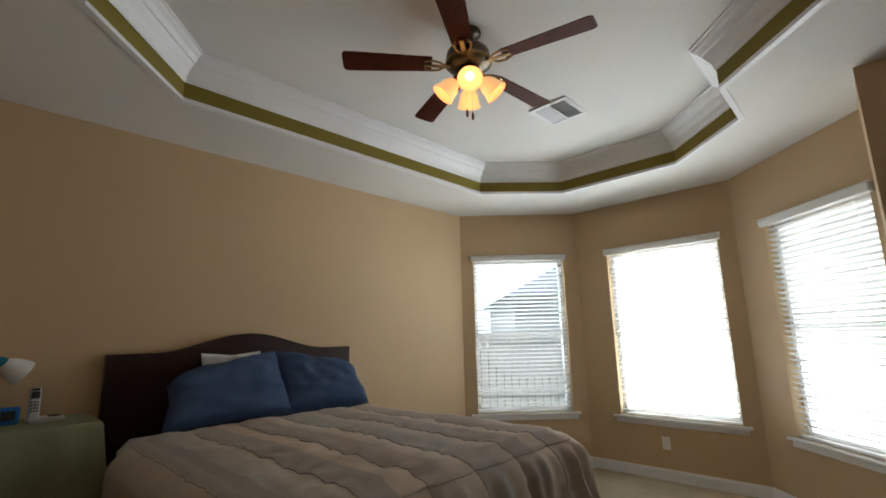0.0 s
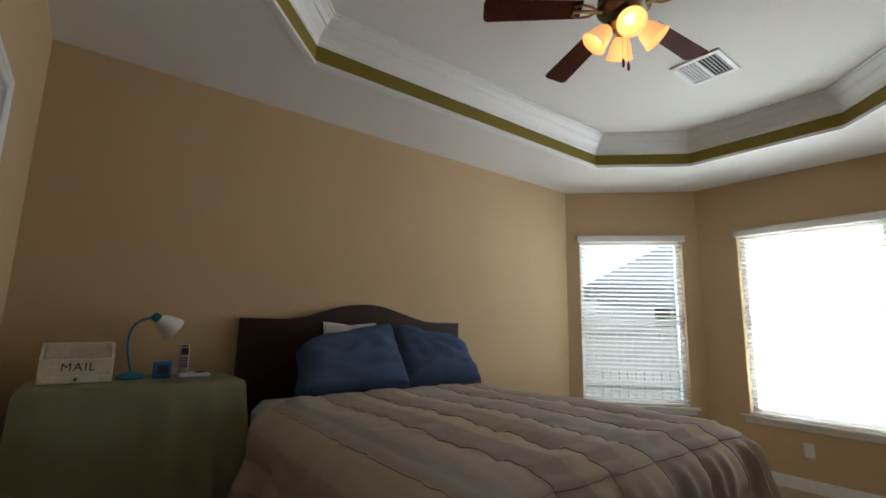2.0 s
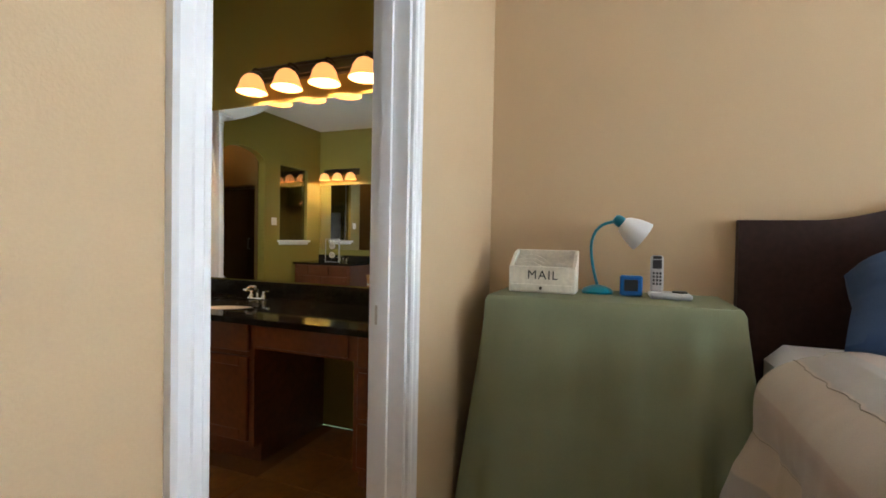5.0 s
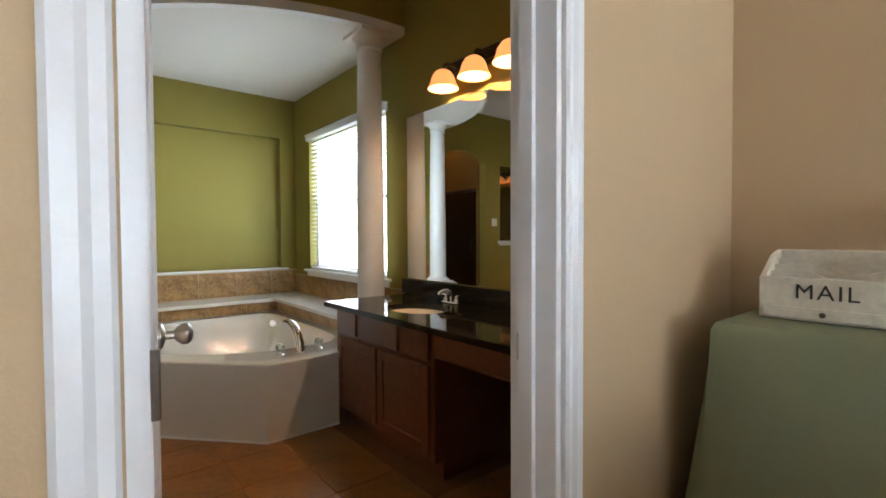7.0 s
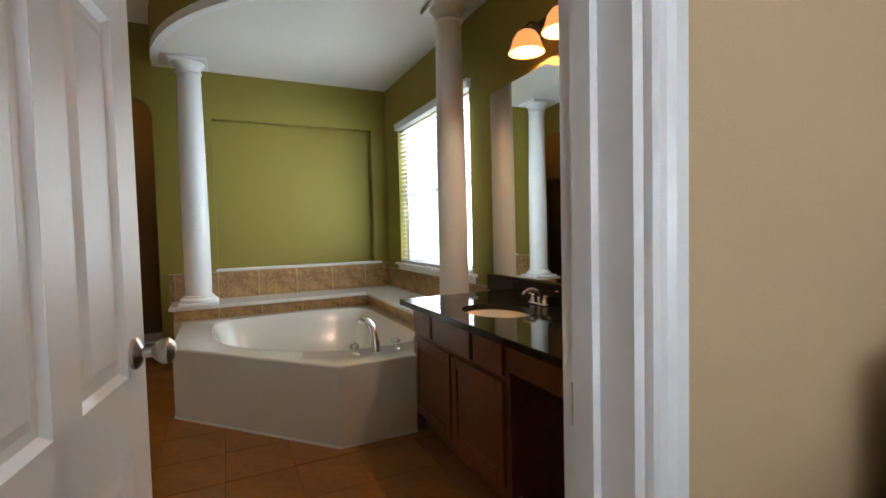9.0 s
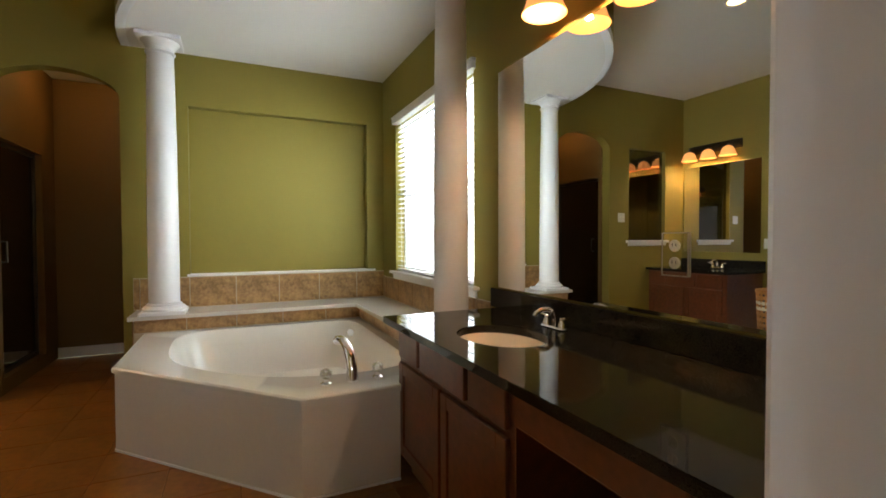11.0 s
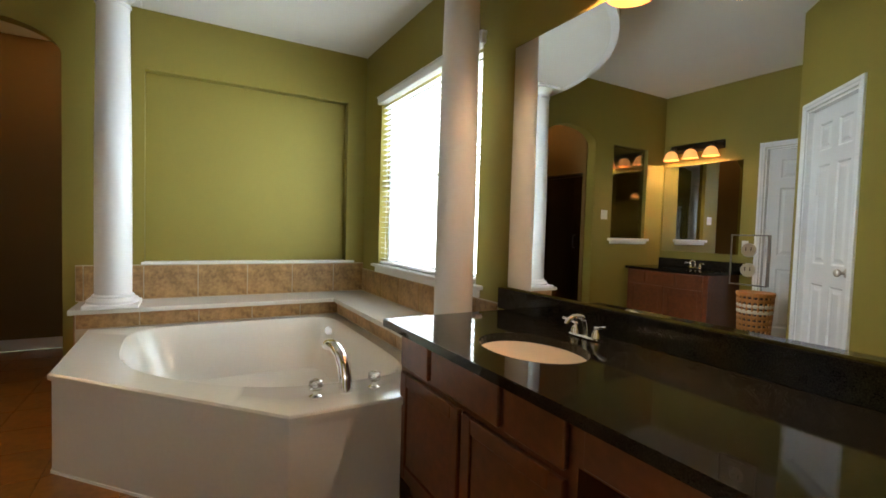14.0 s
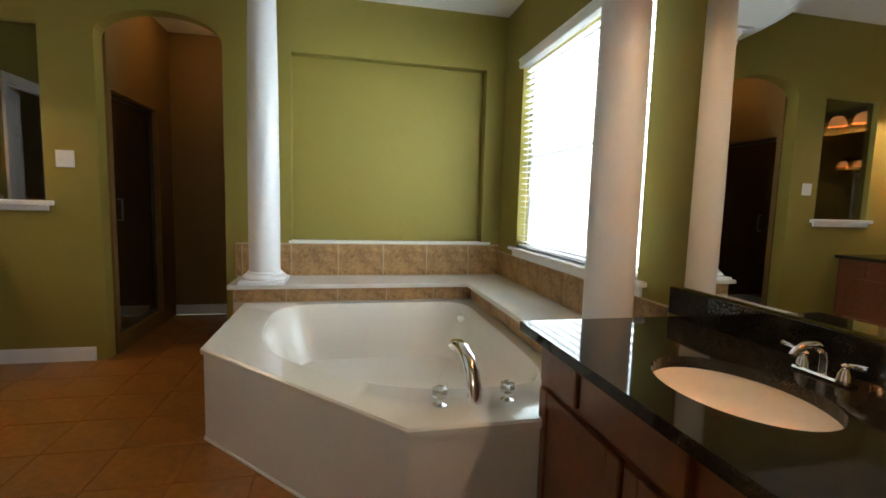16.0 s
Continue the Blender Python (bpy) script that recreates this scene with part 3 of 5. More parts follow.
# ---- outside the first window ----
# Fence and house colours include the pale blue haze of the bright outdoors.
fence = thing("fence", "weathered wooden board fence in the yard, colour paled blue-white for glare", "fence", pose(1.2, -13.2, -0.15, 0, 0, 45))
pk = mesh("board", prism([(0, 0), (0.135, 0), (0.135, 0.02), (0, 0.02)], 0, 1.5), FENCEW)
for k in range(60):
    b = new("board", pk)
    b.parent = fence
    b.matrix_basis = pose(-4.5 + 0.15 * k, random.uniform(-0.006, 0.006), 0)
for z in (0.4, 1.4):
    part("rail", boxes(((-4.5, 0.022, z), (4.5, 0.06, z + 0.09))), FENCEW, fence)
house = thing("neighbour_house", "house with a hipped shingle roof beyond the fence, colours paled blue for haze", "house", pose(7.0, -19.0, -0.15, 0, 0, -135))
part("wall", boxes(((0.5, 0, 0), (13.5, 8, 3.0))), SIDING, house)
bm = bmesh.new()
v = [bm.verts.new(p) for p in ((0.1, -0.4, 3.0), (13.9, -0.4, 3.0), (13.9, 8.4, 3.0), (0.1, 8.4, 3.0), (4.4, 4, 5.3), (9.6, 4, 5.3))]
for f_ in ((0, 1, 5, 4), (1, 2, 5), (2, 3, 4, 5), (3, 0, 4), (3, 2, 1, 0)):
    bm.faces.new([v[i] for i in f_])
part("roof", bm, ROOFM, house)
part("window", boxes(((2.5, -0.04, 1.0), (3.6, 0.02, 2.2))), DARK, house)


# ---- bedroom things ----
BY0, BY1 = -5.42, -7.10
bed = thing("bed", "king size bed with an arched espresso headboard, made up", "bed", pose(-0.24, (BY0 + BY1) / 2, 0))
hw = (BY0 - BY1) / 2
bm = bmesh.new()
prof = []
N = 40
for i in range(N + 1):
    y = -hw + 2 * hw * i / N
    u = abs(y) / hw
    prof.append((y, 1.305 + (0.115 * 0.5 * (1 + math.cos(math.pi * min(1, u / 0.72))))))
rows = []
for x in (0.0, -0.055):
    rows.append(([bm.verts.new((x, y, 0.02)) for y, z in prof], [bm.verts.new((x, y, z)) for y, z in prof]))
for i in range(N):
    (l0, h0), (l1, h1) = rows
    bm.faces.new((l0[i], l0[i + 1], h0[i + 1], h0[i]))
    bm.faces.new((l1[i], l1[i + 1], h1[i + 1], h1[i]))
    bm.faces.new((h0[i], h0[i + 1], h1[i + 1], h1[i]))
for i in (0, N):
    (l0, h0), (l1, h1) = rows
    bm.faces.new((l0[i], h0[i], h1[i], l1[i]))
bmesh.ops.recalc_face_normals(bm, faces=bm.faces)
part("headboard", bm, ESPRESSO, bed, "dark espresso arched wooden headboard", True)
part("mattress", boxes(((-2.02, -0.76, 0.38), (-0.07, 0.76, 0.83)), bev=0.06), SHEETW, bed)
part("box_spring", boxes(((-2.02, -0.76, 0.16), (-0.07, 0.76, 0.38)), bev=0.02), SHEETW, bed)
for x in (-1.9, -0.2):
    for y in (-0.68, 0.68):
        part("leg", boxes(((x - 0.03, y - 0.03, 0), (x + 0.03, y + 0.03, 0.16))), ESPRESSO, bed)


def comforter():
    """A quilted cover that lies on the bed and drapes over three sides."""
    x0, x1, yh, top, r = -0.52, -2.14, 0.80, 0.875, 0.16
    nx, ny = 120, 224
    bm = bmesh.new()
    uvl = bm.loops.layers.uv.new("UVMap")
    lx, ly = (x0 - x1) + 0.72, 2 * (yh + 0.72)
    grid, flat = [], {}
    for i in range(nx + 1):
        line = []
        for j in range(ny + 1):
            a = lx * i / nx
            b = -ly / 2 + ly * j / ny
            ex, ey = max(0, a - (x0 - x1 - r * 0.6)), max(0, abs(b) - (yh - r * 0.6))
            e = math.hypot(ex, ey)
            bx, by = min(a, x0 - x1 - r * 0.6), math.copysign(min(abs(b), yh - r * 0.6), b)
            x, y, z = x0 - bx, by, top
            g = (j - 16) % 19.2 / 19.2
            quilt = 0.016 * math.sin(math.pi * g) ** 0.6 + 0.006 * noise.noise((a * 5, b * 6, 0))
            quilt += 0.015 * noise.noise((a * 19, b * 5, 3.0)) * (1.25 - math.sin(math.pi * g)) + 0.005 * noise.noise((a * 9, b * 14, 1.0))
            if e > 0:
                th = min(e / r, math.pi / 2)
                over = max(0, e - r * math.pi / 2)
                out = r * math.sin(th) + over * 0.16
                dx, dy = ex / e, math.copysign(ey / e, b)
                s = (a if ey > ex else b)
                fold = over * 0.16 * math.sin(s * 17 + 2.2 * noise.noise((s * 3, 1, 0))) + over * 0.10 * noise.noise((s * 7, over * 2, 5))
                if ex > ey:
                    k_ = min(1, max(0, e - 0.10) / 0.06)
                    fold += k_ * (0.016 + 0.07 * over) * math.sin(b * 58 + 3 * noise.noise((b * 6, 2, 0))) * (0.7 + noise.noise((b * 9, e * 2, 8)))
                    fold -= 0.010 * math.exp(-((e - 0.10) / 0.014) ** 2)
                corner = min(ex, ey) / (e + 1e-6)
                out += fold * (1 + 1.2 * corner)
                x -= dx * (out + quilt)
                y += dy * (out + quilt)
                z -= r * (1 - math.cos(th)) + over * 0.97
            else:
                z += quilt + 0.012 * math.cos(b / yh * math.pi / 2) + 0.012 * noise.noise((a * 1.8, b * 2, 9))
            z = max(z, 0.03 + 0.02 * (1 + noise.noise((a * 5, b * 5, 2))))
            v = bm.verts.new((x, y, z))
            flat[v] = (a, b)
            line.append(v)
        grid.append(line)
    seams = [[grid[i][j].co.copy() for i in range(nx + 1)] for j in [round(16 + 19.2 * k) for k in range(11)]]
    for i in range(nx):
        for j in range(ny):
            f = bm.faces.new((grid[i][j], grid[i + 1][j], grid[i + 1][j + 1], grid[i][j + 1]))
            for lp in f.loops:
                lp[uvl].uv = flat[lp.vert]
    row = min(range(nx + 1), key=lambda i: abs(lx * i / nx - (x0 - x1 - r * 0.6 + 0.10)))
    seams.append([grid[row][j].co.copy() for j in range(60, ny - 50)])
    bmesh.ops.recalc_face_normals(bm, faces=bm.faces)
    return bm, seams


cf = thing("comforter", "rumpled striped comforter in beige, rose and grey spread on the bed", "comforter", pose(-0.24, (BY0 + BY1) / 2, 0))
cover, seams = comforter()
me_ob = part("cover", cover, QUILT, cf, "", True)
for s in seams:
    part("stitched_seam", tube([p + Vector((0, 0, 0.003)) for p in s], 0.0016, 5), SEAM, cf)
sol = me_ob.modifiers.new("thick", "SOLIDIFY")
sol.thickness = 0.012


def pillow(w, h, t, seed, inner=0):
    """A stuffed case; with inner set, its upper corner on that side stands up as an ear."""
    bm = bmesh.new()
    n = 26
    faces = []
    for s in (1, -1):
        grid = []
        for i in range(n + 1):
            row = []
            for j in range(n + 1):
                u, v = -1 + 2 * i / n, -1 + 2 * j / n
                pinch = 1 - 0.09 * (1 - abs(u * v)) * max(u * u, v * v)
                x, y = u * w / 2 * pinch, v * h / 2 * pinch
                if inner:
                    outer = (1 - u * inner) / 2
                    y -= 0.13 * outer ** 0.8 * (1 + v) / 2 + 0.10 * max(0, v) ** 3 * max(0, -u * inner) ** 4
                    x += inner * 0.07 * w * outer ** 2 * (1 + v) / 2
                f = max(0, (1 - u ** 4) * (1 - v ** 4)) ** 0.42
                z = s * t / 2 * f * (1 + 0.12 * noise.noise((u * 2 + seed, v * 2, s)))
                z += 0.020 * noise.noise((u * 3 + seed, v * 3.5, 4 + s)) * (0.3 + f) + 0.016 * abs(noise.noise((u * 3 + v * 5 + seed, v * 2, 7))) * f
                row.append(bm.verts.new((x, y, z)))
            grid.append(row)
        for i in range(n):
            for j in range(n):
                faces.append(bm.faces.new((grid[i][j], grid[i + 1][j], grid[i + 1][j + 1], grid[i][j + 1])))
    bmesh.ops.remove_doubles(bm, verts=bm.verts, dist=0.002)
    bmesh.ops.recalc_face_normals(bm, faces=bm.faces)
    return bm


def put_pillow(x, y, z, w, h, t, lean, spin, material, label, seed, roll=0, inner=0):
    p = thing("pillow", label, "pillow", pose(x, y, z))
    part("case", pillow(w, h, t, seed, inner), material, p, "", True, pose(0, 0, 0, 0, 0, spin) @ pose(0, 0, 0, 0, lean, 0) @ pose(0, 0, 0, 0, 0, 90 + roll))


put_pillow(-0.50, -6.03, 1.085, 0.80, 0.50, 0.24, 124, 3, BLUE, "plump blue pillow leaning on the headboard", 1, 0, -1)
put_pillow(-0.49, -6.71, 1.085, 0.68, 0.50, 0.24, 124, -4, BLUE, "plump blue pillow leaning on the headboard", 5, 0, 1)
put_pillow(-0.335, -6.13, 1.065, 0.40, 0.46, 0.09, 98, 0, SHEETW, "white pillow tucked behind the blue ones", 9)


NTX, NTY, NTZ = -0.49, -4.925, 0.99


def tablecloth():
    w, d = 0.215, 0.43
    bm = bmesh.new()
    n, zs = 132, [0.99, 0.985, 0.97, 0.93, 0.8, 0.65, 0.5, 0.35, 0.2, 0.05, 0.012]
    per, rings = [], []
    for k in range(n):
        s = k / n * 4
        side, f = int(s), s - int(s)
        per.append([(w, -d + 2 * d * f), (w - 2 * w * f, d), (-w, d - 2 * d * f), (-w + 2 * w * f, -d)][side])
    for z in zs:
        drop = (NTZ - z) / NTZ
        ring = []
        for k, (x, y) in enumerate(per):
            l = math.hypot(x / w, y / d)
            wave = math.sin(k / n * 2 * math.pi * 13 + 1.5 * math.sin(k * 0.21)) * 0.030 + 0.03 * noise.noise((k * 0.11, 0, 0))
            cc = ((l - 1) / 0.414) ** 2
            grow = 0.012 * min(1, drop * 60) + (0.05 + 0.10 * cc) * drop + wave * drop * (1.4 + 2.0 * cc)
            grow += 0.0025 * min(1, drop * 12) * math.sin(k * 1.9 + 2 * math.sin(k * 0.37)) * (1 - 0.5 * cc)
            q = Vector((x / w, y / d * 1.0)).normalized()
            gx = grow * q.x * (0.55 if x > 0 else 1)
            ring.append(bm.verts.new((min(x + gx, NTX * -1 + XB - 0.006), y + grow * q.y, z)))
        rings.append(ring)
    for a, b in zip(rings, rings[1:]):
        for k in range(n):
            bm.faces.new((a[k], a[(k + 1) % n], b[(k + 1) % n], b[k]))
    bm.faces.new(rings[0])
    bmesh.ops.recalc_face_normals(bm, faces=bm.faces)
    return bm


nt = thing("side_table", "small side table hidden under a floor length cloth", "table", pose(NTX, NTY, 0))
part("tabletop", boxes(((-0.21, -0.425, 0.955), (0.21, 0.425, 0.984)), bev=0.004), ESPRESSO, nt)
for sx in (-1, 1):
    for sy in (-1, 1):
        part("leg", boxes(((sx * 0.18 - 0.02, sy * 0.39 - 0.02, 0), (sx * 0.18 + 0.02, sy * 0.39 + 0.02, 0.955))), ESPRESSO, nt)
tc_ = thing("tablecloth", "sage green cloth hanging in folds over the side table", "tablecloth", pose(NTX, NTY, 0))
part("cloth", tablecloth(), GREENC, tc_, "", True)

# mail sorter
ml = thing("mail_box", "distressed cream wooden mail sorter with envelopes", "mail box", pose(-0.545, -4.675, NTZ + 0.002))
part("front_panel", boxes(((0, -0.135, 0), (0.012, 0.135, 0.108)), bev=0.003), CREAMW, ml, "", False, pose(0, 0, 0))
part("back_panel", boxes(((0.15, -0.135, 0), (0.162, 0.135, 0.175)), bev=0.003), CREAMW, ml)
for y in (-0.135, 0.123):
    bm = bmesh.new()
    vs = [[bm.verts.new((x, yy, z)) for x, z in ((0.012, 0), (0.15, 0), (0.15, 0.172), (0.1, 0.16), (0.012, 0.106))] for yy in (y, y + 0.012)]
    bm.faces.new(vs[0])
    bm.faces.new(vs[1][::-1])
    for i in range(5):
        bm.faces.new((vs[0][i], vs[0][(i + 1) % 5], vs[1][(i + 1) % 5], vs[1][i]))
    bmesh.ops.recalc_face_normals(bm, faces=bm.faces)
    part("side_panel", bm, CREAMW, ml)
for i, x in enumerate((0.045, 0.08, 0.115)):
    bm = bmesh.new()
    t0 = 0.122 + 0.014 * i
    vs = [[bm.verts.new((xx, y, z)) for y, z in ((-0.12, 0.01), (0.12, 0.01), (0.12, t0), (0.04, t0 + 0.002), (0.0, t0 - 0.018), (-0.05, t0 - 0.005), (-0.12, t0 + 0.01))] for xx in (x, x + 0.008)]
    bm.faces.new(vs[0])
    bm.faces.new(vs[1][::-1])
    for k in range(7):
        bm.faces.new((vs[0][k], vs[0][(k + 1) % 7], vs[1][(k + 1) % 7], vs[1][k]))
    bmesh.ops.recalc_face_normals(bm, faces=bm.faces)
    part("divider", bm, CREAMW, ml)
part("drawer", boxes(((-0.004, -0.125, 0.006), (0.001, 0.125, 0.034)), bev=0.0015), CREAMW, ml)
part("drawer_knob", lathe([(0.004, -0.016), (0.007, -0.012), (0.004, -0.006), (0.004, -0.003)], 12, (0, 0, 0.02), "x"), PEWTER, ml)


def letters(text, size):
    cu = bpy.data.curves.new("letters", "FONT")
    cu.body, cu.size, cu.extrude, cu.align_x, cu.space_character = text, size, 0.0006, "CENTER", 1.15
    ob = bpy.data.objects.new("letters", cu)
    scene.collection.objects.link(ob)
    dg = bpy.context.evaluated_depsgraph_get()
    me = bpy.data.meshes.new_from_object(ob.evaluated_get(dg))
    bpy.data.objects.remove(ob)
    return me


me = letters("MAIL", 0.052)
me.materials.clear()
me.materials.append(BLACKP)
tx = new("lettering", me)
tx.parent = ml
tx.matrix_basis = pose(-0.0012, -0.005, 0.056, 90, 0, -90)
tagged(tx, "dark painted letters")

# desk lamp
dl = thing("desk_lamp", "small teal gooseneck desk lamp with a white shade", "lamp", pose(-0.42, -4.89, NTZ + 0.002))
part("base", lathe([(0.062, 0), (0.064, 0.008), (0.055, 0.02), (0.03, 0.03), (0.012, 0.034), (0.004, 0.036)], 28), TEAL, dl, "glossy teal round base", True)
neck = []
for k in range(15):
    a = k / 14
    neck.append((0.0 - 0.01 * a, 0.045 * math.sin(a * math.pi * 0.8) - 0.105 * a ** 2.6, 0.03 + 0.27 * math.sin(a * math.pi / 2)))
part("neck", tube(neck, 0.0065, 8), TEAL, dl, "", True)
hm = pose(-0.01, -0.085, 0.298, 0, 0, 0) @ pose(0, 0, 0, -54, -14, 0)
part("cap", lathe([(0.012, 0.03), (0.022, 0.02), (0.024, -0.002), (0.022, -0.012)], 20), TEAL, dl, "", True, hm)
part("shade", lathe([(0.022, -0.006), (0.036, -0.02), (0.05, -0.05), (0.06, -0.085), (0.063, -0.105), (0.06, -0.105), (0.05, -0.06), (0.02, -0.015)], 28, cap=False), MILK, dl, "white translucent bell shade", True, hm)

ck = thing("alarm_clock", "bright blue square alarm clock", "clock", pose(-0.46, -5.02, NTZ + 0.002))
part("case", boxes(((-0.015, -0.042, 0), (0.02, 0.042, 0.082)), bev=0.006), CLOCKB, ck)
part("screen", boxes(((-0.0175, -0.026, 0.02), (-0.014, 0.026, 0.066)), bev=0.001), BLACKP, ck)

ph = thing("cordless_phone", "silver cordless phone standing in its cradle", "phone", pose(-0.45, -5.15, NTZ + 0.002))
part("base", boxes(((-0.075, -0.085, 0), (0.045, 0.065, 0.022)), bev=0.008), GREYP, ph)
hs = part("handset", boxes(((-0.014, -0.024, 0), (0.012, 0.024, 0.15)), bev=0.008), GREYP, ph, "", False, pose(0.005, 0.035, 0.016, 0, 10, 0))
part("screen", boxes(((-0.016, -0.017, 0.095), (-0.0135, 0.017, 0.13)), bev=0.001), BLACKP, hs)
part("keypad", boxes(*[((-0.0158, -0.016 + 0.012 * c, 0.03 + 0.014 * r), (-0.0135, -0.008 + 0.012 * c, 0.039 + 0.014 * r)) for c in range(3) for r in range(4)]), BLACKP, hs)
part("earpiece", boxes(((-0.0155, -0.016, 0.134), (-0.0135, 0.016, 0.146)), bev=0.001), BLACKP, hs)
part("button", lathe([(0.028, 0.02), (0.028, 0.026), (0.022, 0.029)], 24, (-0.015, -0.045, 0)), BLACKP, ph)

ol = thing("wall_outlet", "white plastic wall outlet under the bay window", "outlet", on_wall((-2.72, -9.55), (-1.16, -9.55), 0.80) @ pose(0, 0.001, 0.33))
part("plate", boxes(((-0.036, 0, -0.058), (0.036, 0.006, 0.058)), bev=0.003), WHITEP, ol)
for z in (-0.02, 0.02):
    part("socket", boxes(((-0.014, 0.005, z - 0.014), (0.014, 0.0085, z + 0.014)), bev=0.002), WHITEP, ol)

# ceiling fan
FX, FY, FZ = -2.17, -6.55, 2.80
fan = thing("ceiling_fan", "five blade mahogany ceiling fan with lit glass shades", "ceiling fan", pose(FX, FY, FZ))
part("canopy", lathe([(0.075, 0.194), (0.075, 0.185), (0.06, 0.165), (0.03, 0.15), (0.02, 0.147)], 28), PEWTER, fan, "", True)
part("downrod", lathe([(0.014, 0.10), (0.014, 0.16)], 14), PEWTER, fan, "", True)
part("motor", lathe([(0.02, 0.115), (0.05, 0.112), (0.09, 0.095), (0.115, 0.07), (0.12, 0.04), (0.12, 0.0), (0.105, -0.012), (0.09, -0.02), (0.07, -0.03), (0.05, -0.035)], 36), PEWTER, fan, "dark pewter motor housing", True)
part("brass_ring", lathe([(0.122, 0.02), (0.126, 0.014), (0.126, 0.004), (0.12, -0.002)], 36, cap=False), BRASS, fan, "", True)
part("light_hub", lathe([(0.05, -0.03), (0.055, -0.05), (0.07, -0.06), (0.07, -0.085), (0.05, -0.1), (0.02, -0.11), (0.008, -0.125)], 28), BRASS, fan, "", True)
bl = []
for i in range(11):
    u = i / 10
    bl.append((0.20 + 0.45 * u, 0.052 + 0.016 * u))
outline = bl + [(0.663, 0.06), (0.67, 0.045), (0.67, -0.045), (0.663, -0.06)] + [(x, -y) for x, y in bl[::-1]]
for k in range(5):
    a = 50 + 72 * k
    m = pose(0, 0, 0, 0, 0, a)
    part("blade", prism(outline, -0.003, 0.003), BLADE, fan, "mahogany stained blade", False, m @ pose(0, 0, 0.0, 9, 0, 0))
    bm = boxes(((0.10, -0.012, -0.016), (0.24, 0.012, -0.008)), bev=0.003)
    tube([(0.12, 0, -0.01), (0.16, 0.035, -0.012), (0.20, 0.045, -0.01), (0.24, 0.03, -0.008)], 0.006, 8, bm)
    tube([(0.12, 0, -0.01), (0.16, -0.035, -0.012), (0.20, -0.045, -0.01), (0.24, -0.03, -0.008)], 0.006, 8, bm)
    part("blade_arm", bm, BRASS, fan, "scrolled brass blade arm", True, m)
for k in range(4):
    a = 42 + 90 * k
    m = pose(0, 0, -0.075, 0, 0, a) @ pose(0.06, 0, 0, 0, 0, 0) @ pose(0, 0, 0, 0, -42, 0)
    part("fitter", lathe([(0.02, 0.015), (0.024, 0.0), (0.024, -0.022), (0.02, -0.026)], 18), BRASS, fan, "", True, m)
    part("glass_shade", lathe([(0.022, -0.02), (0.036, -0.035), (0.05, -0.065), (0.056, -0.1), (0.066, -0.125), (0.064, -0.127), (0.053, -0.1), (0.046, -0.066), (0.02, -0.026)], 24, cap=False), FANSHADE, fan, "lit frosted bell shade", True, m)
    part("bulb", lathe([(0.012, -0.03), (0.02, -0.05), (0.026, -0.07), (0.022, -0.09), (0.008, -0.1)], 16), BULB, fan, "", True, m)
for y in (-0.02, 0.025):
    part("pull_chain", tube([(0.0, y, -0.1), (0.0, y, -0.27)], 0.0012, 6), BRASS, fan)
    part("pull_knob", lathe([(0.002, -0.265), (0.006, -0.275), (0.007, -0.30), (0.004, -0.31)], 12, (0, y, 0)), BLADE, fan, "", True)
lamp("fan_light", "POINT", Matrix.Translation((FX, FY, FZ - 0.24)), 1.3, (1.0, 0.62, 0.30), 0.1)

vent = thing("ceiling_vent", "white louvred air vent in the ceiling", "vent", pose(-2.06, -7.71, CZ, 0, 0, 90))
part("frame", boxes(((-0.17, -0.15, -0.012), (-0.135, 0.15, 0)), ((0.135, -0.15, -0.012), (0.17, 0.15, 0)), ((-0.135, -0.15, -0.012), (0.135, -0.12, 0)), ((-0.135, 0.12, -0.012), (0.135, 0.15, 0)), ((-0.135, -0.006, -0.014), (0.135, 0.006, -0.001)), bev=0.002), TRIM, vent)
# Dark sheet that paints the shade between the louvres.
part("gap_shadow", boxes(((-0.135, -0.12, -0.003), (0.135, 0.12, -0.001))), DARK, vent)
sl = mesh("louvre", box(bmesh.new(), (-0.13, -0.007, -0.001), (0.13, 0.007, 0.001)), LOUVRE)
for k in range(12):
    o = new("louvre", sl)
    o.parent = vent
    o.matrix_basis = pose(0, -0.112 + 0.0203 * k, -0.009, 30 if k < 6 else -30)


# ---- bathroom things ----
LT = 0.605
ledge = tagged(new("ledge"), "almond solid surface ledge round the tub", "ledge", kind="structure")
part("top", prism([(-0.003, -0.003), (-2.06, -0.003), (-2.06, -0.375), (-0.375, -0.375), (-0.375, -2.14), (-0.003, -2.14)], LT - 0.03, LT), SOLID, ledge)
part("core", prism([(-0.003, -0.003), (-2.03, -0.003), (-2.03, -0.325), (-0.325, -0.325), (-0.325, -2.14), (-0.003, -2.14)], 0, LT - 0.03), GROUT, ledge)


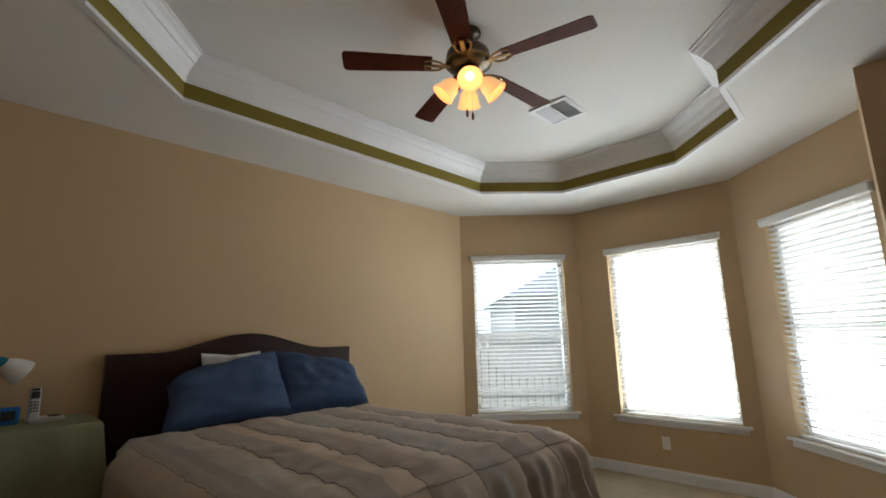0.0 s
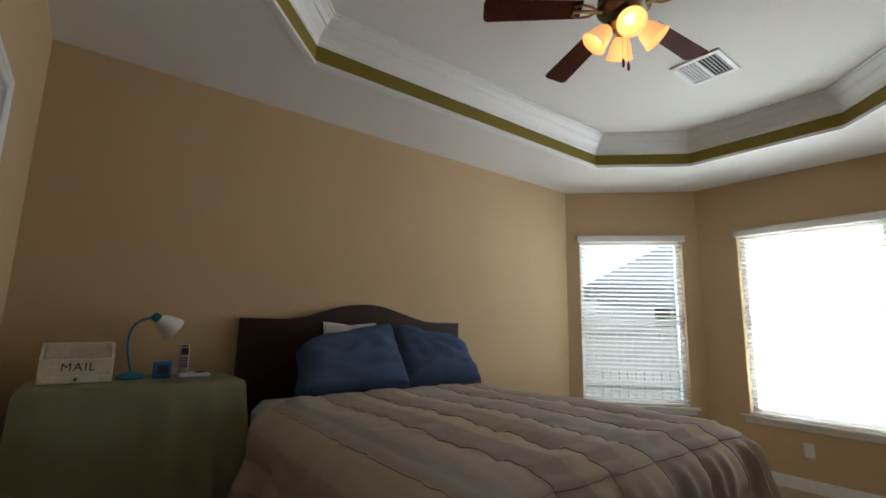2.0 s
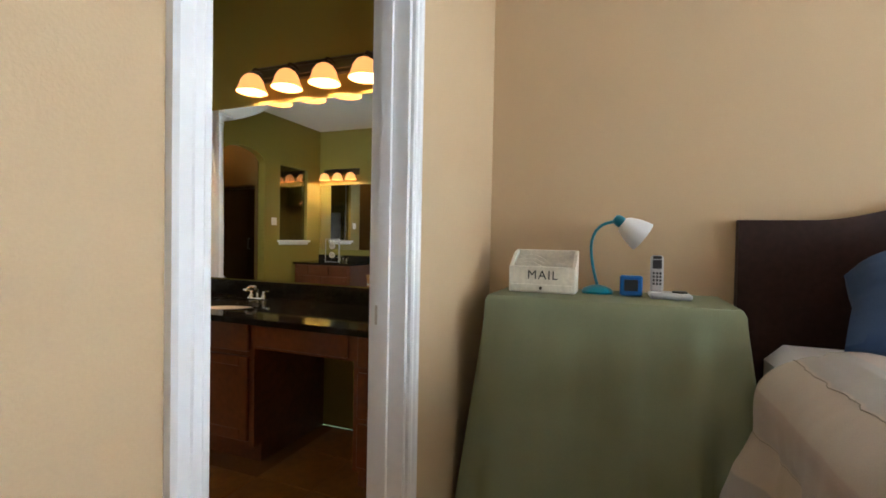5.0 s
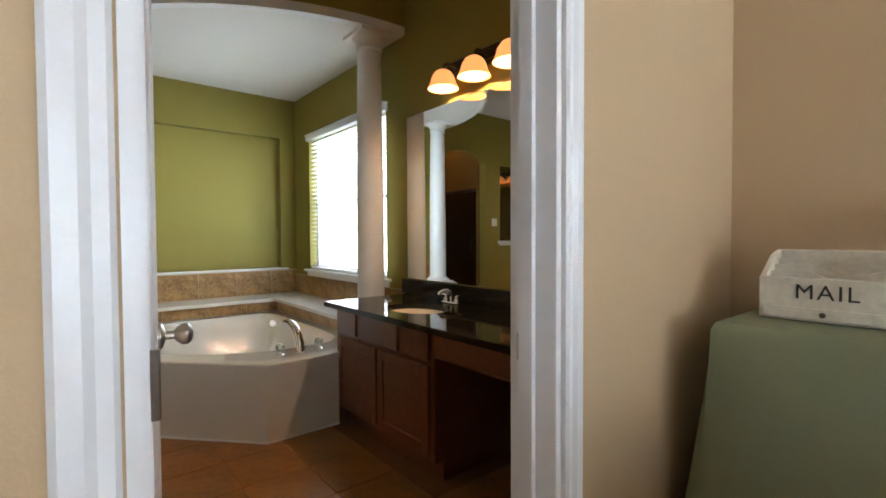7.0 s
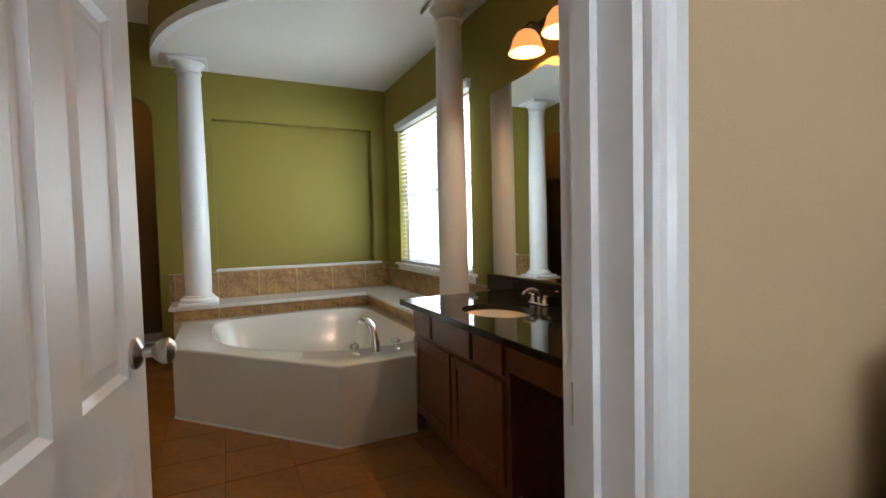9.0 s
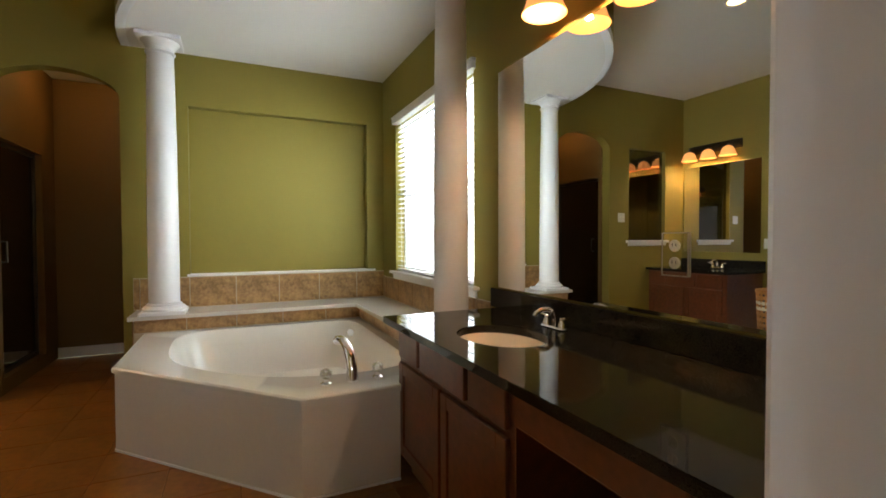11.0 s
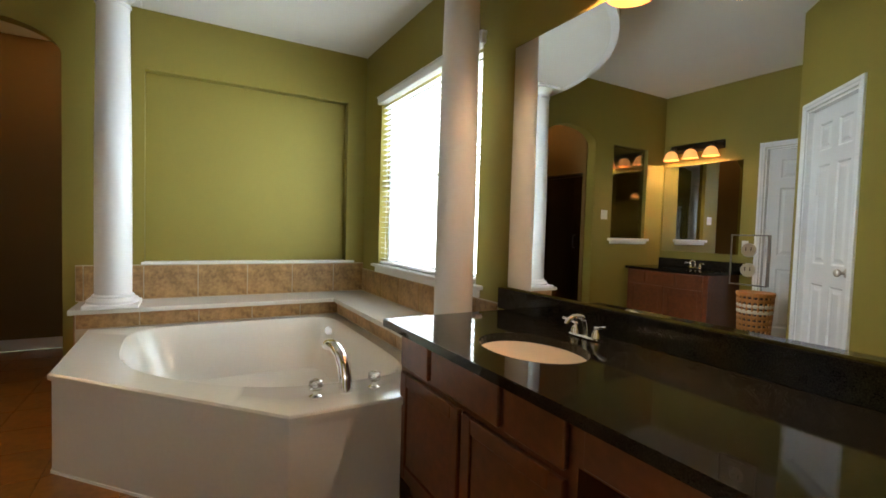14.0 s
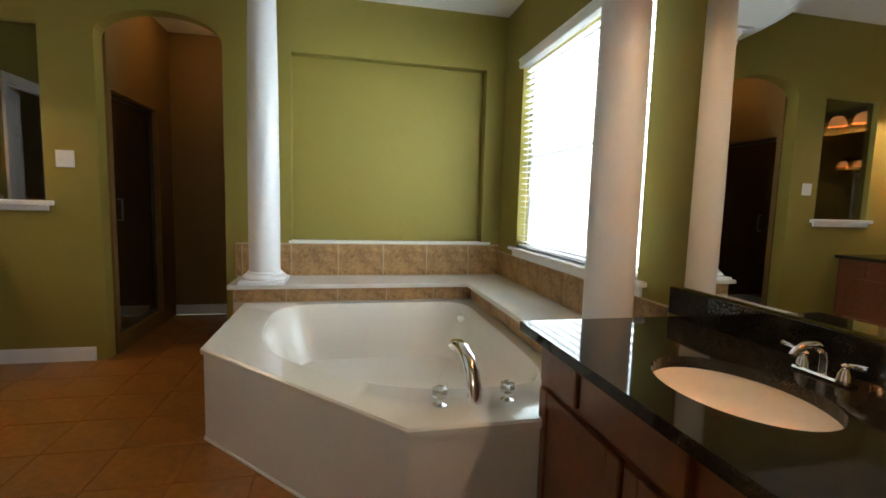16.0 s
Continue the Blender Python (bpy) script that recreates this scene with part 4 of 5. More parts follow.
def tub():
    """A corner tub: five sided rim with a sunken oval basin on the diagonal."""
    outer = [(-0.33, -0.33), (-0.33, -2.25), (-1.08, -2.25), (-1.955, -1.30), (-1.955, -0.33)]
    cx, cy, n = -1.0, -1.05, 96
    def edge(a):
        d = Vector((math.cos(a), math.sin(a)))
        best = 9
        for i in range(5):
            p, q = Vector(outer[i]), Vector(outer[(i + 1) % 5])
            e = q - p
            den = d.x * e.y - d.y * e.x
            if abs(den) > 1e-9:
                w = p - Vector((cx, cy))
                s, t = (w.x * e.y - w.y * e.x) / den, (w.x * d.y - w.y * d.x) / den
                if s > 0 and -1e-6 <= t <= 1 + 1e-6:
                    best = min(best, s)
        return best
    angs = sorted([2 * math.pi * k / n for k in range(n)] + [math.atan2(y - cy, x - cx) % (2 * math.pi) for x, y in outer])
    bm, rings = bmesh.new(), []
    planes = [(0, 1, 0.64), (1, 0, 0.59), (0, -1, 0.93), (-0.7355, -0.6775, 0.742), (-1, 0, 0.735)]
    def oval(a, s):
        total = 0.0
        for nx, ny, d in planes:
            c = nx * math.cos(a) + ny * math.sin(a)
            if c > 1e-6:
                total += (c / d) ** 7
        return s * total ** (-1 / 7)
    for f in ("o", 1.0, 0.985, 0.93, 0.86, 0.78, 0.6, 0.3):
        ring = []
        for a in angs:
            d = edge(a) if f == "o" else oval(a, f)
            z = {"o": 0.47, 1.0: 0.472, 0.985: 0.462, 0.93: 0.36, 0.86: 0.2, 0.78: 0.12, 0.6: 0.10, 0.3: 0.097}[f]
            ring.append(bm.verts.new((cx + d * math.cos(a), cy + d * math.sin(a), z)))
        rings.append(ring)
    m = len(angs)
    for ra, rb in zip(rings, rings[1:]):
        for k in range(m):
            bm.faces.new((ra[k], ra[(k + 1) % m], rb[(k + 1) % m], rb[k]))
    bm.faces.new(rings[-1])
    bmesh.ops.recalc_face_normals(bm, faces=bm.faces)
    if sum(f.normal.z for f in bm.faces) < 0:
        bmesh.ops.reverse_faces(bm, faces=bm.faces)
    return bm


tb = thing("corner_bathtub", "almond corner bathtub with a plain white skirt", "bathtub")
part("basin", tub(), TUBW, tb, "glossy almond basin", True)
skp = [(-1.955, -0.33, 0), (-1.955, -1.30, 0), (-1.08, -2.25, 0), (-0.62, -2.25, 0)]
part("skirt", sweep([(0.0, 0), (0.0, 0.44), (0.03, 0.44), (0.03, 0)], [(x, y, z) for x, y, z in skp[::-1]]), SKIRT, tb, "off white tub skirt")
part("rim_edge", sweep([(-0.014, 0.44), (-0.014, 0.462), (-0.006, 0.470), (0.04, 0.470), (0.04, 0.44)], skp[::-1]), SOLID, tb, "almond rounded rim edge")
part("caulk_line", sweep([(-0.006, 0), (-0.006, 0.012), (0.0, 0.012), (0.0, 0)], skp[::-1]), TRIM, tb)
part("overflow", lathe([(0.03, -0.004), (0.03, 0.004), (0.02, 0.008)], 20, (0, 0, 0), "y"), CHROME, tb, "", True, pose(-0.48, -0.62, 0.40, 0, 0, -45))
tf = thing("tub_faucet", "chrome arched tub spout on the rim", "faucet", pose(-0.82, -2.11, 0.472, 0, 0, 104))
part("spout_base", lathe([(0.03, 0), (0.03, 0.008), (0.022, 0.016)], 22), CHROME, tf, "", True)
part("spout", tube([(0, 0, 0.005), (0.005, 0, 0.06), (0.02, 0, 0.11), (0.05, 0, 0.15), (0.09, 0, 0.175), (0.13, 0, 0.182), (0.16, 0, 0.176), (0.172, 0, 0.166)], 0.030, 18, None, 0.021), CHROME, tf, "", True)
for x, y in ((-0.95, -2.115), (-0.69, -2.105)):
    kn = thing("tub_tap", "clear acrylic tub tap handle on a chrome stem", "tap", pose(x, y, 0.472), "tub taps")
    part("stem", lathe([(0.026, 0), (0.026, 0.006), (0.012, 0.014), (0.012, 0.03)], 18), CHROME, kn, "", True)
    part("handle", lathe([(0.012, 0.028), (0.026, 0.036), (0.03, 0.05), (0.028, 0.066), (0.016, 0.072)], 8), ACRYL, kn, "clear faceted acrylic handle")
    part("cap", lathe([(0.01, 0.0721), (0.01, 0.0765), (0.005, 0.078)], 12), CHROME, kn)


def column(x, y, z0, z1, r):
    c = thing("column", "white round column between the ledge and the curved ceiling", "column", pose(x, y, z0), "columns")
    h = z1 - z0
    k = r
    part("plinth", boxes(((-k * 1.45, -k * 1.45, 0), (k * 1.45, k * 1.45, 0.028)), bev=0.004), TRIM, c)
    part("base", lathe([(k * 1.4, 0.028), (k * 1.42, 0.045), (k * 1.3, 0.06), (k * 1.15, 0.066), (k * 1.15, 0.075), (k * 1.05, 0.085)], 36), TRIM, c, "", True)
    part("shaft", lathe([(k, 0.083), (k, h * 0.35), (k * 0.96, h * 0.6), (k * 0.86, h - 0.12)], 40), TRIM, c, "smooth white shaft", True)
    part("capital", lathe([(k * 0.9, h - 0.125), (k * 0.98, h - 0.11), (k * 0.9, h - 0.10), (k * 0.9, h - 0.075), (k * 1.1, h - 0.05), (k * 1.25, h - 0.03)], 36), TRIM, c, "", True)
    part("abacus", boxes(((-k * 1.4, -k * 1.4, h - 0.03), (k * 1.4, k * 1.4, h - 0.002)), bev=0.004), TRIM, c)


column(-1.837, -0.25, LT, 2.698, 0.105)
column(-0.205, -1.96, LT, 2.698, 0.10)


def cabinet(m, w, depth, h, cells, label, group, toe=True):
    """A vanity base unit; cells are (x0, x1, z0, z1, kind). y=0 is the front, going back to depth."""
    c = thing("vanity_cabinet", label, "cabinet", m, group)
    part("body", boxes(((0, 0.02, 0.1 if toe else 0), (w, depth, h - 0.16))), CHERRY, c)
    part("top_rail", boxes(((0, 0.02, h - 0.16), (w, 0.045, h))), CHERRY, c)
    for x in (0, w - 0.02):
        part("side_panel", boxes(((x, 0.045, h - 0.16), (x + 0.02, depth, h))), CHERRY, c)
    part("toe_kick", boxes(((0.0, 0.075, 0), (w, depth, 0.1))), CHERRY, c)
    for x0, x1, z0, z1, kind in cells:
        b = bmesh.new()
        box(b, (x0, 0.0, z0), (x1, 0.02, z1), 0.004)
        if kind == "door":
            s = 0.055
            dr = part("door", boxes(((x0, 0, z0), (x0 + s, 0.02, z1)), ((x1 - s, 0, z0), (x1, 0.02, z1)), ((x0 + s, 0, z0), (x1 - s, 0.02, z0 + s)), ((x0 + s, 0, z1 - s), (x1 - s, 0.02, z1)), bev=0.003), CHERRY, c)
            part("door_panel", boxes(((x0 + s - 0.003, 0.009, z0 + s - 0.003), (x1 - s + 0.003, 0.018, z1 - s + 0.003))), CHERRY, dr)
            b.free()
        else:
            part("drawer_front", b, CHERRY, c)
    return c


CT = 0.79
VX = -0.62
vm = lambda y: pose(VX, y, 0, 0, 0, -90)
g1 = "units of the long vanity"
cabinet(vm(-2.20), 1.02, 0.62, CT - 0.032, [(0.03, 0.27, 0.60, 0.745, "drawer"), (0.30, 0.72, 0.60, 0.745, "drawer"), (0.75, 0.99, 0.60, 0.745, "drawer"),
        (0.03, 0.50, 0.13, 0.575, "door"), (0.52, 0.99, 0.13, 0.575, "door")], "cherry vanity base unit with doors under the sink", g1)
kn_ = thing("vanity_apron", "cherry drawer apron over the knee space", "apron", vm(-3.22), g1)
part("apron", boxes(((0, 0.02, 0.62), (0.60, 0.60, CT - 0.032))), CHERRY, kn_)
part("drawer_front", box(bmesh.new(), (0.03, 0, 0.635), (0.57, 0.02, 0.745), 0.004), CHERRY, kn_)
cabinet(vm(-3.82), 0.425, 0.62, CT - 0.032, [(0.03, 0.395, 0.60, 0.745, "drawer"), (0.03, 0.395, 0.36, 0.575, "drawer"), (0.03, 0.395, 0.13, 0.335, "drawer")], "cherry vanity base unit with three drawers", g1)


def slab_with_sink(x0, x1, y0, y1, z0, z1, cx, cy, rx, ry, n=48):
    """A slab with an oval hole."""
    bm = bmesh.new()
    loops = []
    for z in (z0, z1):
        vo = [bm.verts.new((x, y, z)) for x, y in ((x0, y0), (x1, y0), (x1, y1), (x0, y1))]
        vi = [bm.verts.new((cx + rx * math.cos(2 * math.pi * k / n), cy + ry * math.sin(2 * math.pi * k / n), z)) for k in range(n)]
        es = [bm.edges.new((vo[i], vo[(i + 1) % 4])) for i in range(4)] + [bm.edges.new((vi[i], vi[(i + 1) % n])) for i in range(n)]
        bmesh.ops.triangle_fill(bm, use_beauty=True, edges=es)
        loops.append((vo, vi))
    for (a, b) in zip(loops[0], loops[1]):
        for i in range(len(a)):
            bm.faces.new((a[i], a[(i + 1) % len(a)], b[(i + 1) % len(b)], b[i]))
    bmesh.ops.recalc_face_normals(bm, faces=bm.faces)
    return bm


ct = thing("countertop", "polished black granite countertop with a backsplash", "countertop")
SX, SY = -0.385, -2.79
part("slab", slab_with_sink(-0.675, -0.003, YDB + 0.003, -2.16, CT - 0.032, CT, SX, SY, 0.165, 0.215), GRANITE, ct)
part("edge", sweep([(-0.001, CT - 0.032), (-0.001, CT - 0.004), (0.004, CT - 0.0005), (0.010, CT - 0.004), (0.013, CT - 0.016), (0.010, CT - 0.028), (0.004, CT - 0.032)], [(-0.003, -2.16, 0), (-0.675, -2.16, 0), (-0.675, YDB + 0.003, 0)][::-1]), GRANITE, ct, "", True)
part("backsplash", boxes(((-0.024, YDB + 0.003, CT), (-0.003, -2.10, CT + 0.105)), bev=0.002), GRANITE, ct)


def sink(m, rx, ry, label):
    s = thing("sink", label, "sink", m)
    prof, bm, n, rings = [(1.0, 0), (0.98, -0.015), (0.93, -0.045), (0.8, -0.08), (0.5, -0.105), (0.15, -0.112)], bmesh.new(), 48, []
    for f, z in [(1.06, -0.001)] + prof:
        rings.append([bm.verts.new((rx * f * math.cos(2 * math.pi * k / n), ry * f * math.sin(2 * math.pi * k / n), z)) for k in range(n)])
    for a, b in zip(rings, rings[1:]):
        for k in range(n):
            bm.faces.new((a[k], a[(k + 1) % n], b[(k + 1) % n], b[k]))
    bm.faces.new(rings[-1])
    bmesh.ops.recalc_face_normals(bm, faces=bm.faces)
    part("bowl", bm, BISQUE, s, "", True)
    part("drain", lathe([(0.024, -0.111), (0.024, -0.107), (0.012, -0.106)], 20), CHROME, s, "", True)


sink(pose(SX, SY, CT - 0.033), 0.165, 0.215, "bisque oval undermount sink")


def faucet(m):
    """A centreset basin tap; it pours towards -x."""
    f = thing("basin_faucet", "chrome two handle basin faucet", "faucet", m)
    part("deck_plate", boxes(((-0.025, -0.085, 0), (0.025, 0.085, 0.012)), bev=0.006), CHROME, f)
    part("spout", tube([(0, 0, 0.01), (0, 0, 0.05), (-0.01, 0, 0.08), (-0.04, 0, 0.098), (-0.08, 0, 0.098), (-0.11, 0, 0.085), (-0.12, 0, 0.07)], 0.015, 12, None, 0.011), CHROME, f, "", True)
    for s in (-1, 1):
        part("valve", lathe([(0.022, 0.01), (0.02, 0.03), (0.012, 0.045), (0.014, 0.055), (0.006, 0.062)], 18, (0, s * 0.06, 0)), CHROME, f, "", True)
        part("lever", tube([(0, s * 0.06, 0.055), (-0.01, s * 0.095, 0.062), (-0.015, s * 0.125, 0.066)], 0.007, 8, None, 0.009), CHROME, f, "", True)


faucet(pose(-0.105, SY + 0.02, CT) @ Matrix.Scale(0.85, 4))

mi = thing("wall_mirror", "large frameless wall mirror over the vanity", "mirror")
part("glass", boxes(((-0.009, YDB + 0.03, 0.903), (-0.003, -2.16, 2.085))), MIRROR, mi)
out = thing("mirror_outlet", "chrome outlet plate with two white sockets on the mirror", "outlet", pose(-0.010, -3.28, 1.12) @ Matrix.Scale(1.15, 4))
part("plate", boxes(((-0.004, -0.042, -0.062), (0, 0.042, 0.062)), bev=0.0015), MIRROR, out, "mirror finish plate")
part("plate_rim", boxes(((-0.0055, -0.0435, -0.0635), (-0.0005, -0.0415, 0.0635)), ((-0.0055, 0.0415, -0.0635), (-0.0005, 0.0435, 0.0635)),
                        ((-0.0055, -0.0415, 0.0615), (-0.0005, 0.0415, 0.0635)), ((-0.0055, -0.0415, -0.0635), (-0.0005, 0.0415, -0.0615))), GREYP, out, "silver bevelled plate edge")
for z in (-0.025, 0.025):
    s_ = part("socket", lathe([(0.017, -0.007), (0.017, -0.002)], 20, (0, 0, z), "x"), WHITEP, out)
    part("slots", boxes(((-0.0078, -0.007, z - 0.002), (-0.0068, -0.005, z + 0.007)), ((-0.0078, 0.005, z - 0.002), (-0.0068, 0.007, z + 0.007))), BLACKP, s_)


def vanity_light(m, count, pitch, label, power):
    """A bar of bell shades; x along the wall, y out from it."""
    v = thing("vanity_light", label, "wall light", m)
    w = pitch * (count - 1) / 2 + 0.10
    bm = bmesh.new()
    box(bm, (-w, 0.001, -0.055), (w, 0.02, 0.055), 0.008)
    box(bm, (-w + 0.01, 0.02, -0.03), (w - 0.01, 0.03, 0.03), 0.006)
    part("backplate", bm, PEWTER, v, "bronze bar with rounded ends")
    for k in range(count):
        x = (k - (count - 1) / 2) * pitch
        part("arm", tube([(x, 0.02, 0), (x, 0.07, 0.012), (x, 0.11, 0.01), (x, 0.13, -0.015), (x, 0.132, -0.03)], 0.008, 8), PEWTER, v, "", True)
        part("cup", lathe([(0.014, -0.018), (0.026, -0.026), (0.028, -0.045)], 18, (x, 0.132, 0)), PEWTER, v, "", True)
        part("glass_shade", lathe([(0.028, -0.035), (0.05, -0.048), (0.07, -0.078), (0.08, -0.115), (0.096, -0.15), (0.094, -0.151), (0.077, -0.115), (0.066, -0.08), (0.026, -0.04)], 28, (x, 0.132, 0), cap=False), SHADE, v, "lit amber bell shade", True)
        part("bulb", lathe([(0.012, -0.042), (0.022, -0.055), (0.026, -0.072), (0.02, -0.086), (0.006, -0.092)], 16, (x, 0.132, 0)), BULB, v, "", True)
        lamp("bulb_light", "POINT", m @ Matrix.Translation((x, 0.132, -0.112)), power, (1.0, 0.72, 0.42), 0.015)


vanity_light(pose(0, -3.15, 2.28, 0, 0, 90), 4, 0.28, "four light vanity bar with amber bell shades", 4.5)

# second vanity across the room
g2 = "units of the far vanity"
fm = pose(-3.63, -1.06, 0, 0, 0, 90)
cabinet(fm, 1.05, 0.66, CT - 0.032, [(0.05, 0.36, 0.60, 0.745, "drawer"), (0.39, 0.76, 0.60, 0.745, "drawer"), (0.79, 1.0, 0.60, 0.745, "drawer"),
        (0.05, 0.515, 0.13, 0.575, "door"), (0.535, 1.0, 0.13, 0.575, "door")], "cherry base unit of the far vanity", g2)
c2 = thing("countertop", "black granite top of the far vanity", "countertop")
part("slab", slab_with_sink(XW + 0.003, -3.60, -1.09, -0.003, CT - 0.032, CT, -3.97, -0.58, 0.165, 0.215), GRANITE, c2)
part("backsplash", boxes(((XW + 0.003, -1.09, CT), (XW + 0.024, -0.003, CT + 0.105)), bev=0.002), GRANITE, c2)
sink(pose(-3.97, -0.58, CT - 0.033), 0.165, 0.215, "bisque oval sink of the far vanity")
faucet(pose(XW + 0.11, -0.58, CT, 0, 0, 180))
m2 = thing("wall_mirror", "frameless mirror over the far vanity", "mirror")
part("glass", boxes(((XW + 0.003, -1.03, 0.99), (XW + 0.009, -0.03, 2.11))), MIRROR, m2)
vanity_light(pose(XW, -0.45, 2.33, 0, 0, -90), 3, 0.26, "three light vanity bar with amber bell shades", 7)
gl = tagged(new("window_5"), "dark fixed glass window between shower and vanity with a white sill", "window", kind="structure")
gl.matrix_basis = pose(0, 0, 0)
part("pane", boxes(((-3.95, 0.05, 1.14), (-3.29, 0.056, 2.32))), SHOWERG, gl)
part("window_sill", boxes(((-4.0, -0.04, 1.108), (-3.24, 0.11, 1.142)), ((-3.97, -0.016, 1.07), (-3.27, -0.001, 1.108)), bev=0.004), TRIM, gl)
sw = thing("light_switch", "white plastic light switch beside the arch", "switch", pose(-3.16, -0.001, 1.43))
part("plate", boxes(((-0.057, -0.006, -0.058), (0.057, 0, 0.058)), bev=0.003), WHITEP, sw)
for x in (-0.023, 0.023):
    part("toggle", boxes(((x - 0.005, -0.016, -0.004), (x + 0.005, -0.005, 0.012)), bev=0.002), WHITEP, sw)
sw2 = thing("light_switch", "white plastic switch by the far vanity", "switch", pose(XW + 0.001, -1.10, 1.10))
part("plate", boxes(((0, -0.036, -0.058), (0.006, 0.036, 0.058)), bev=0.003), WHITEP, sw2)
part("toggle", boxes(((0.005, -0.005, -0.004), (0.016, 0.005, 0.012)), bev=0.002), WHITEP, sw2)

sd = thing("shower_door", "bronze framed glass shower door", "door", pose(-3.0, 0.12, 0))
part("door_frame", boxes(((-0.03, 0.05, 0.12), (0.012, 0.085, 1.95)), ((-0.03, 0.865, 0.12), (0.012, 0.9, 1.95)), ((-0.03, 0.085, 1.915), (0.012, 0.865, 1.95)), ((-0.03, 0.085, 0.12), (0.012, 0.865, 0.155)), bev=0.003), PEWTER, sd)
part("pane", boxes(((-0.01, 0.085, 0.155), (-0.004, 0.865, 1.915))), SHOWERG, sd)
part("handle", tube([(0.012, 0.18, 1.0), (0.05, 0.18, 1.0), (0.05, 0.18, 1.16), (0.012, 0.18, 1.16)], 0.008, 8), PEWTER, sd, "", True)
tagged(structure("trim_curb", boxes(((-3.07, 0.121, 0), (-2.99, 1.34, 0.12)), bev=0.004), TILE, "tan tiled shower curb"), category="curb")

# laundry basket by the far vanity
bk = thing("laundry_basket", "tall woven splint hamper with a light band", "basket", pose(-3.75, -1.50, 0))
bw0, bw1, bh = 0.13, 0.16, 0.62
# Solid dark cone in place of the unlit inside of the hamper.
part("dark_hollow", lathe([(bw0 - 0.012, 0.01), (bw1 - 0.012, bh - 0.01)], 24), DARK, bk)
for k in range(20):
    a = 2 * math.pi * k / 20
    b_ = tube([(bw0 * math.cos(a), bw0 * math.sin(a), 0.0), (bw1 * math.cos(a), bw1 * math.sin(a), bh)], 0.011, 6)
    part("upright", b_, WICKER, bk)
for k in range(11):
    z = 0.02 + k * 0.057
    r = bw0 + (bw1 - bw0) * z / bh + 0.004
    part("weaver", lathe([(r + (0.006 if k % 2 else 0.002), z), (r + 0.008, z + 0.02), (r + 0.004, z + 0.038)], 40, cap=False), CREAMW if k in (7, 8) else WICKER, bk)
part("rim", lathe([(bw1 - 0.008, bh - 0.02), (bw1 + 0.014, bh - 0.02), (bw1 + 0.014, bh + 0.012), (bw1 - 0.008, bh + 0.012)], 40), WICKER, bk, "", True)

can = thing("recessed_light", "small recessed ceiling light", "ceiling light", pose(-2.32, -1.98, BH))
part("ring", lathe([(0.085, -0.002), (0.085, -0.008), (0.065, -0.004), (0.06, -0.001)], 32, cap=False), TRIM, can, "", True)
part("lens", lathe([(0.062, -0.003), (0.03, -0.006), (0.002, -0.007)], 28), BULB, can)


def recessed(x, y, z, power):
    c = thing("recessed_light", "small lit recessed light in the passage ceiling", "ceiling light", pose(x, y, z))
    part("ring", lathe([(0.085, -0.002), (0.085, -0.008), (0.065, -0.004), (0.06, -0.001)], 32, cap=False), TRIM, c, "", True)
    part("lens", lathe([(0.062, -0.003), (0.03, -0.006), (0.002, -0.007)], 28), BULB, c)
    lamp("passage_light", "POINT", Matrix.Translation((x, y, z - 0.08)), power, (1.0, 0.60, 0.2), 0.05)


recessed(-2.5, 0.70, 2.75, 2.2)


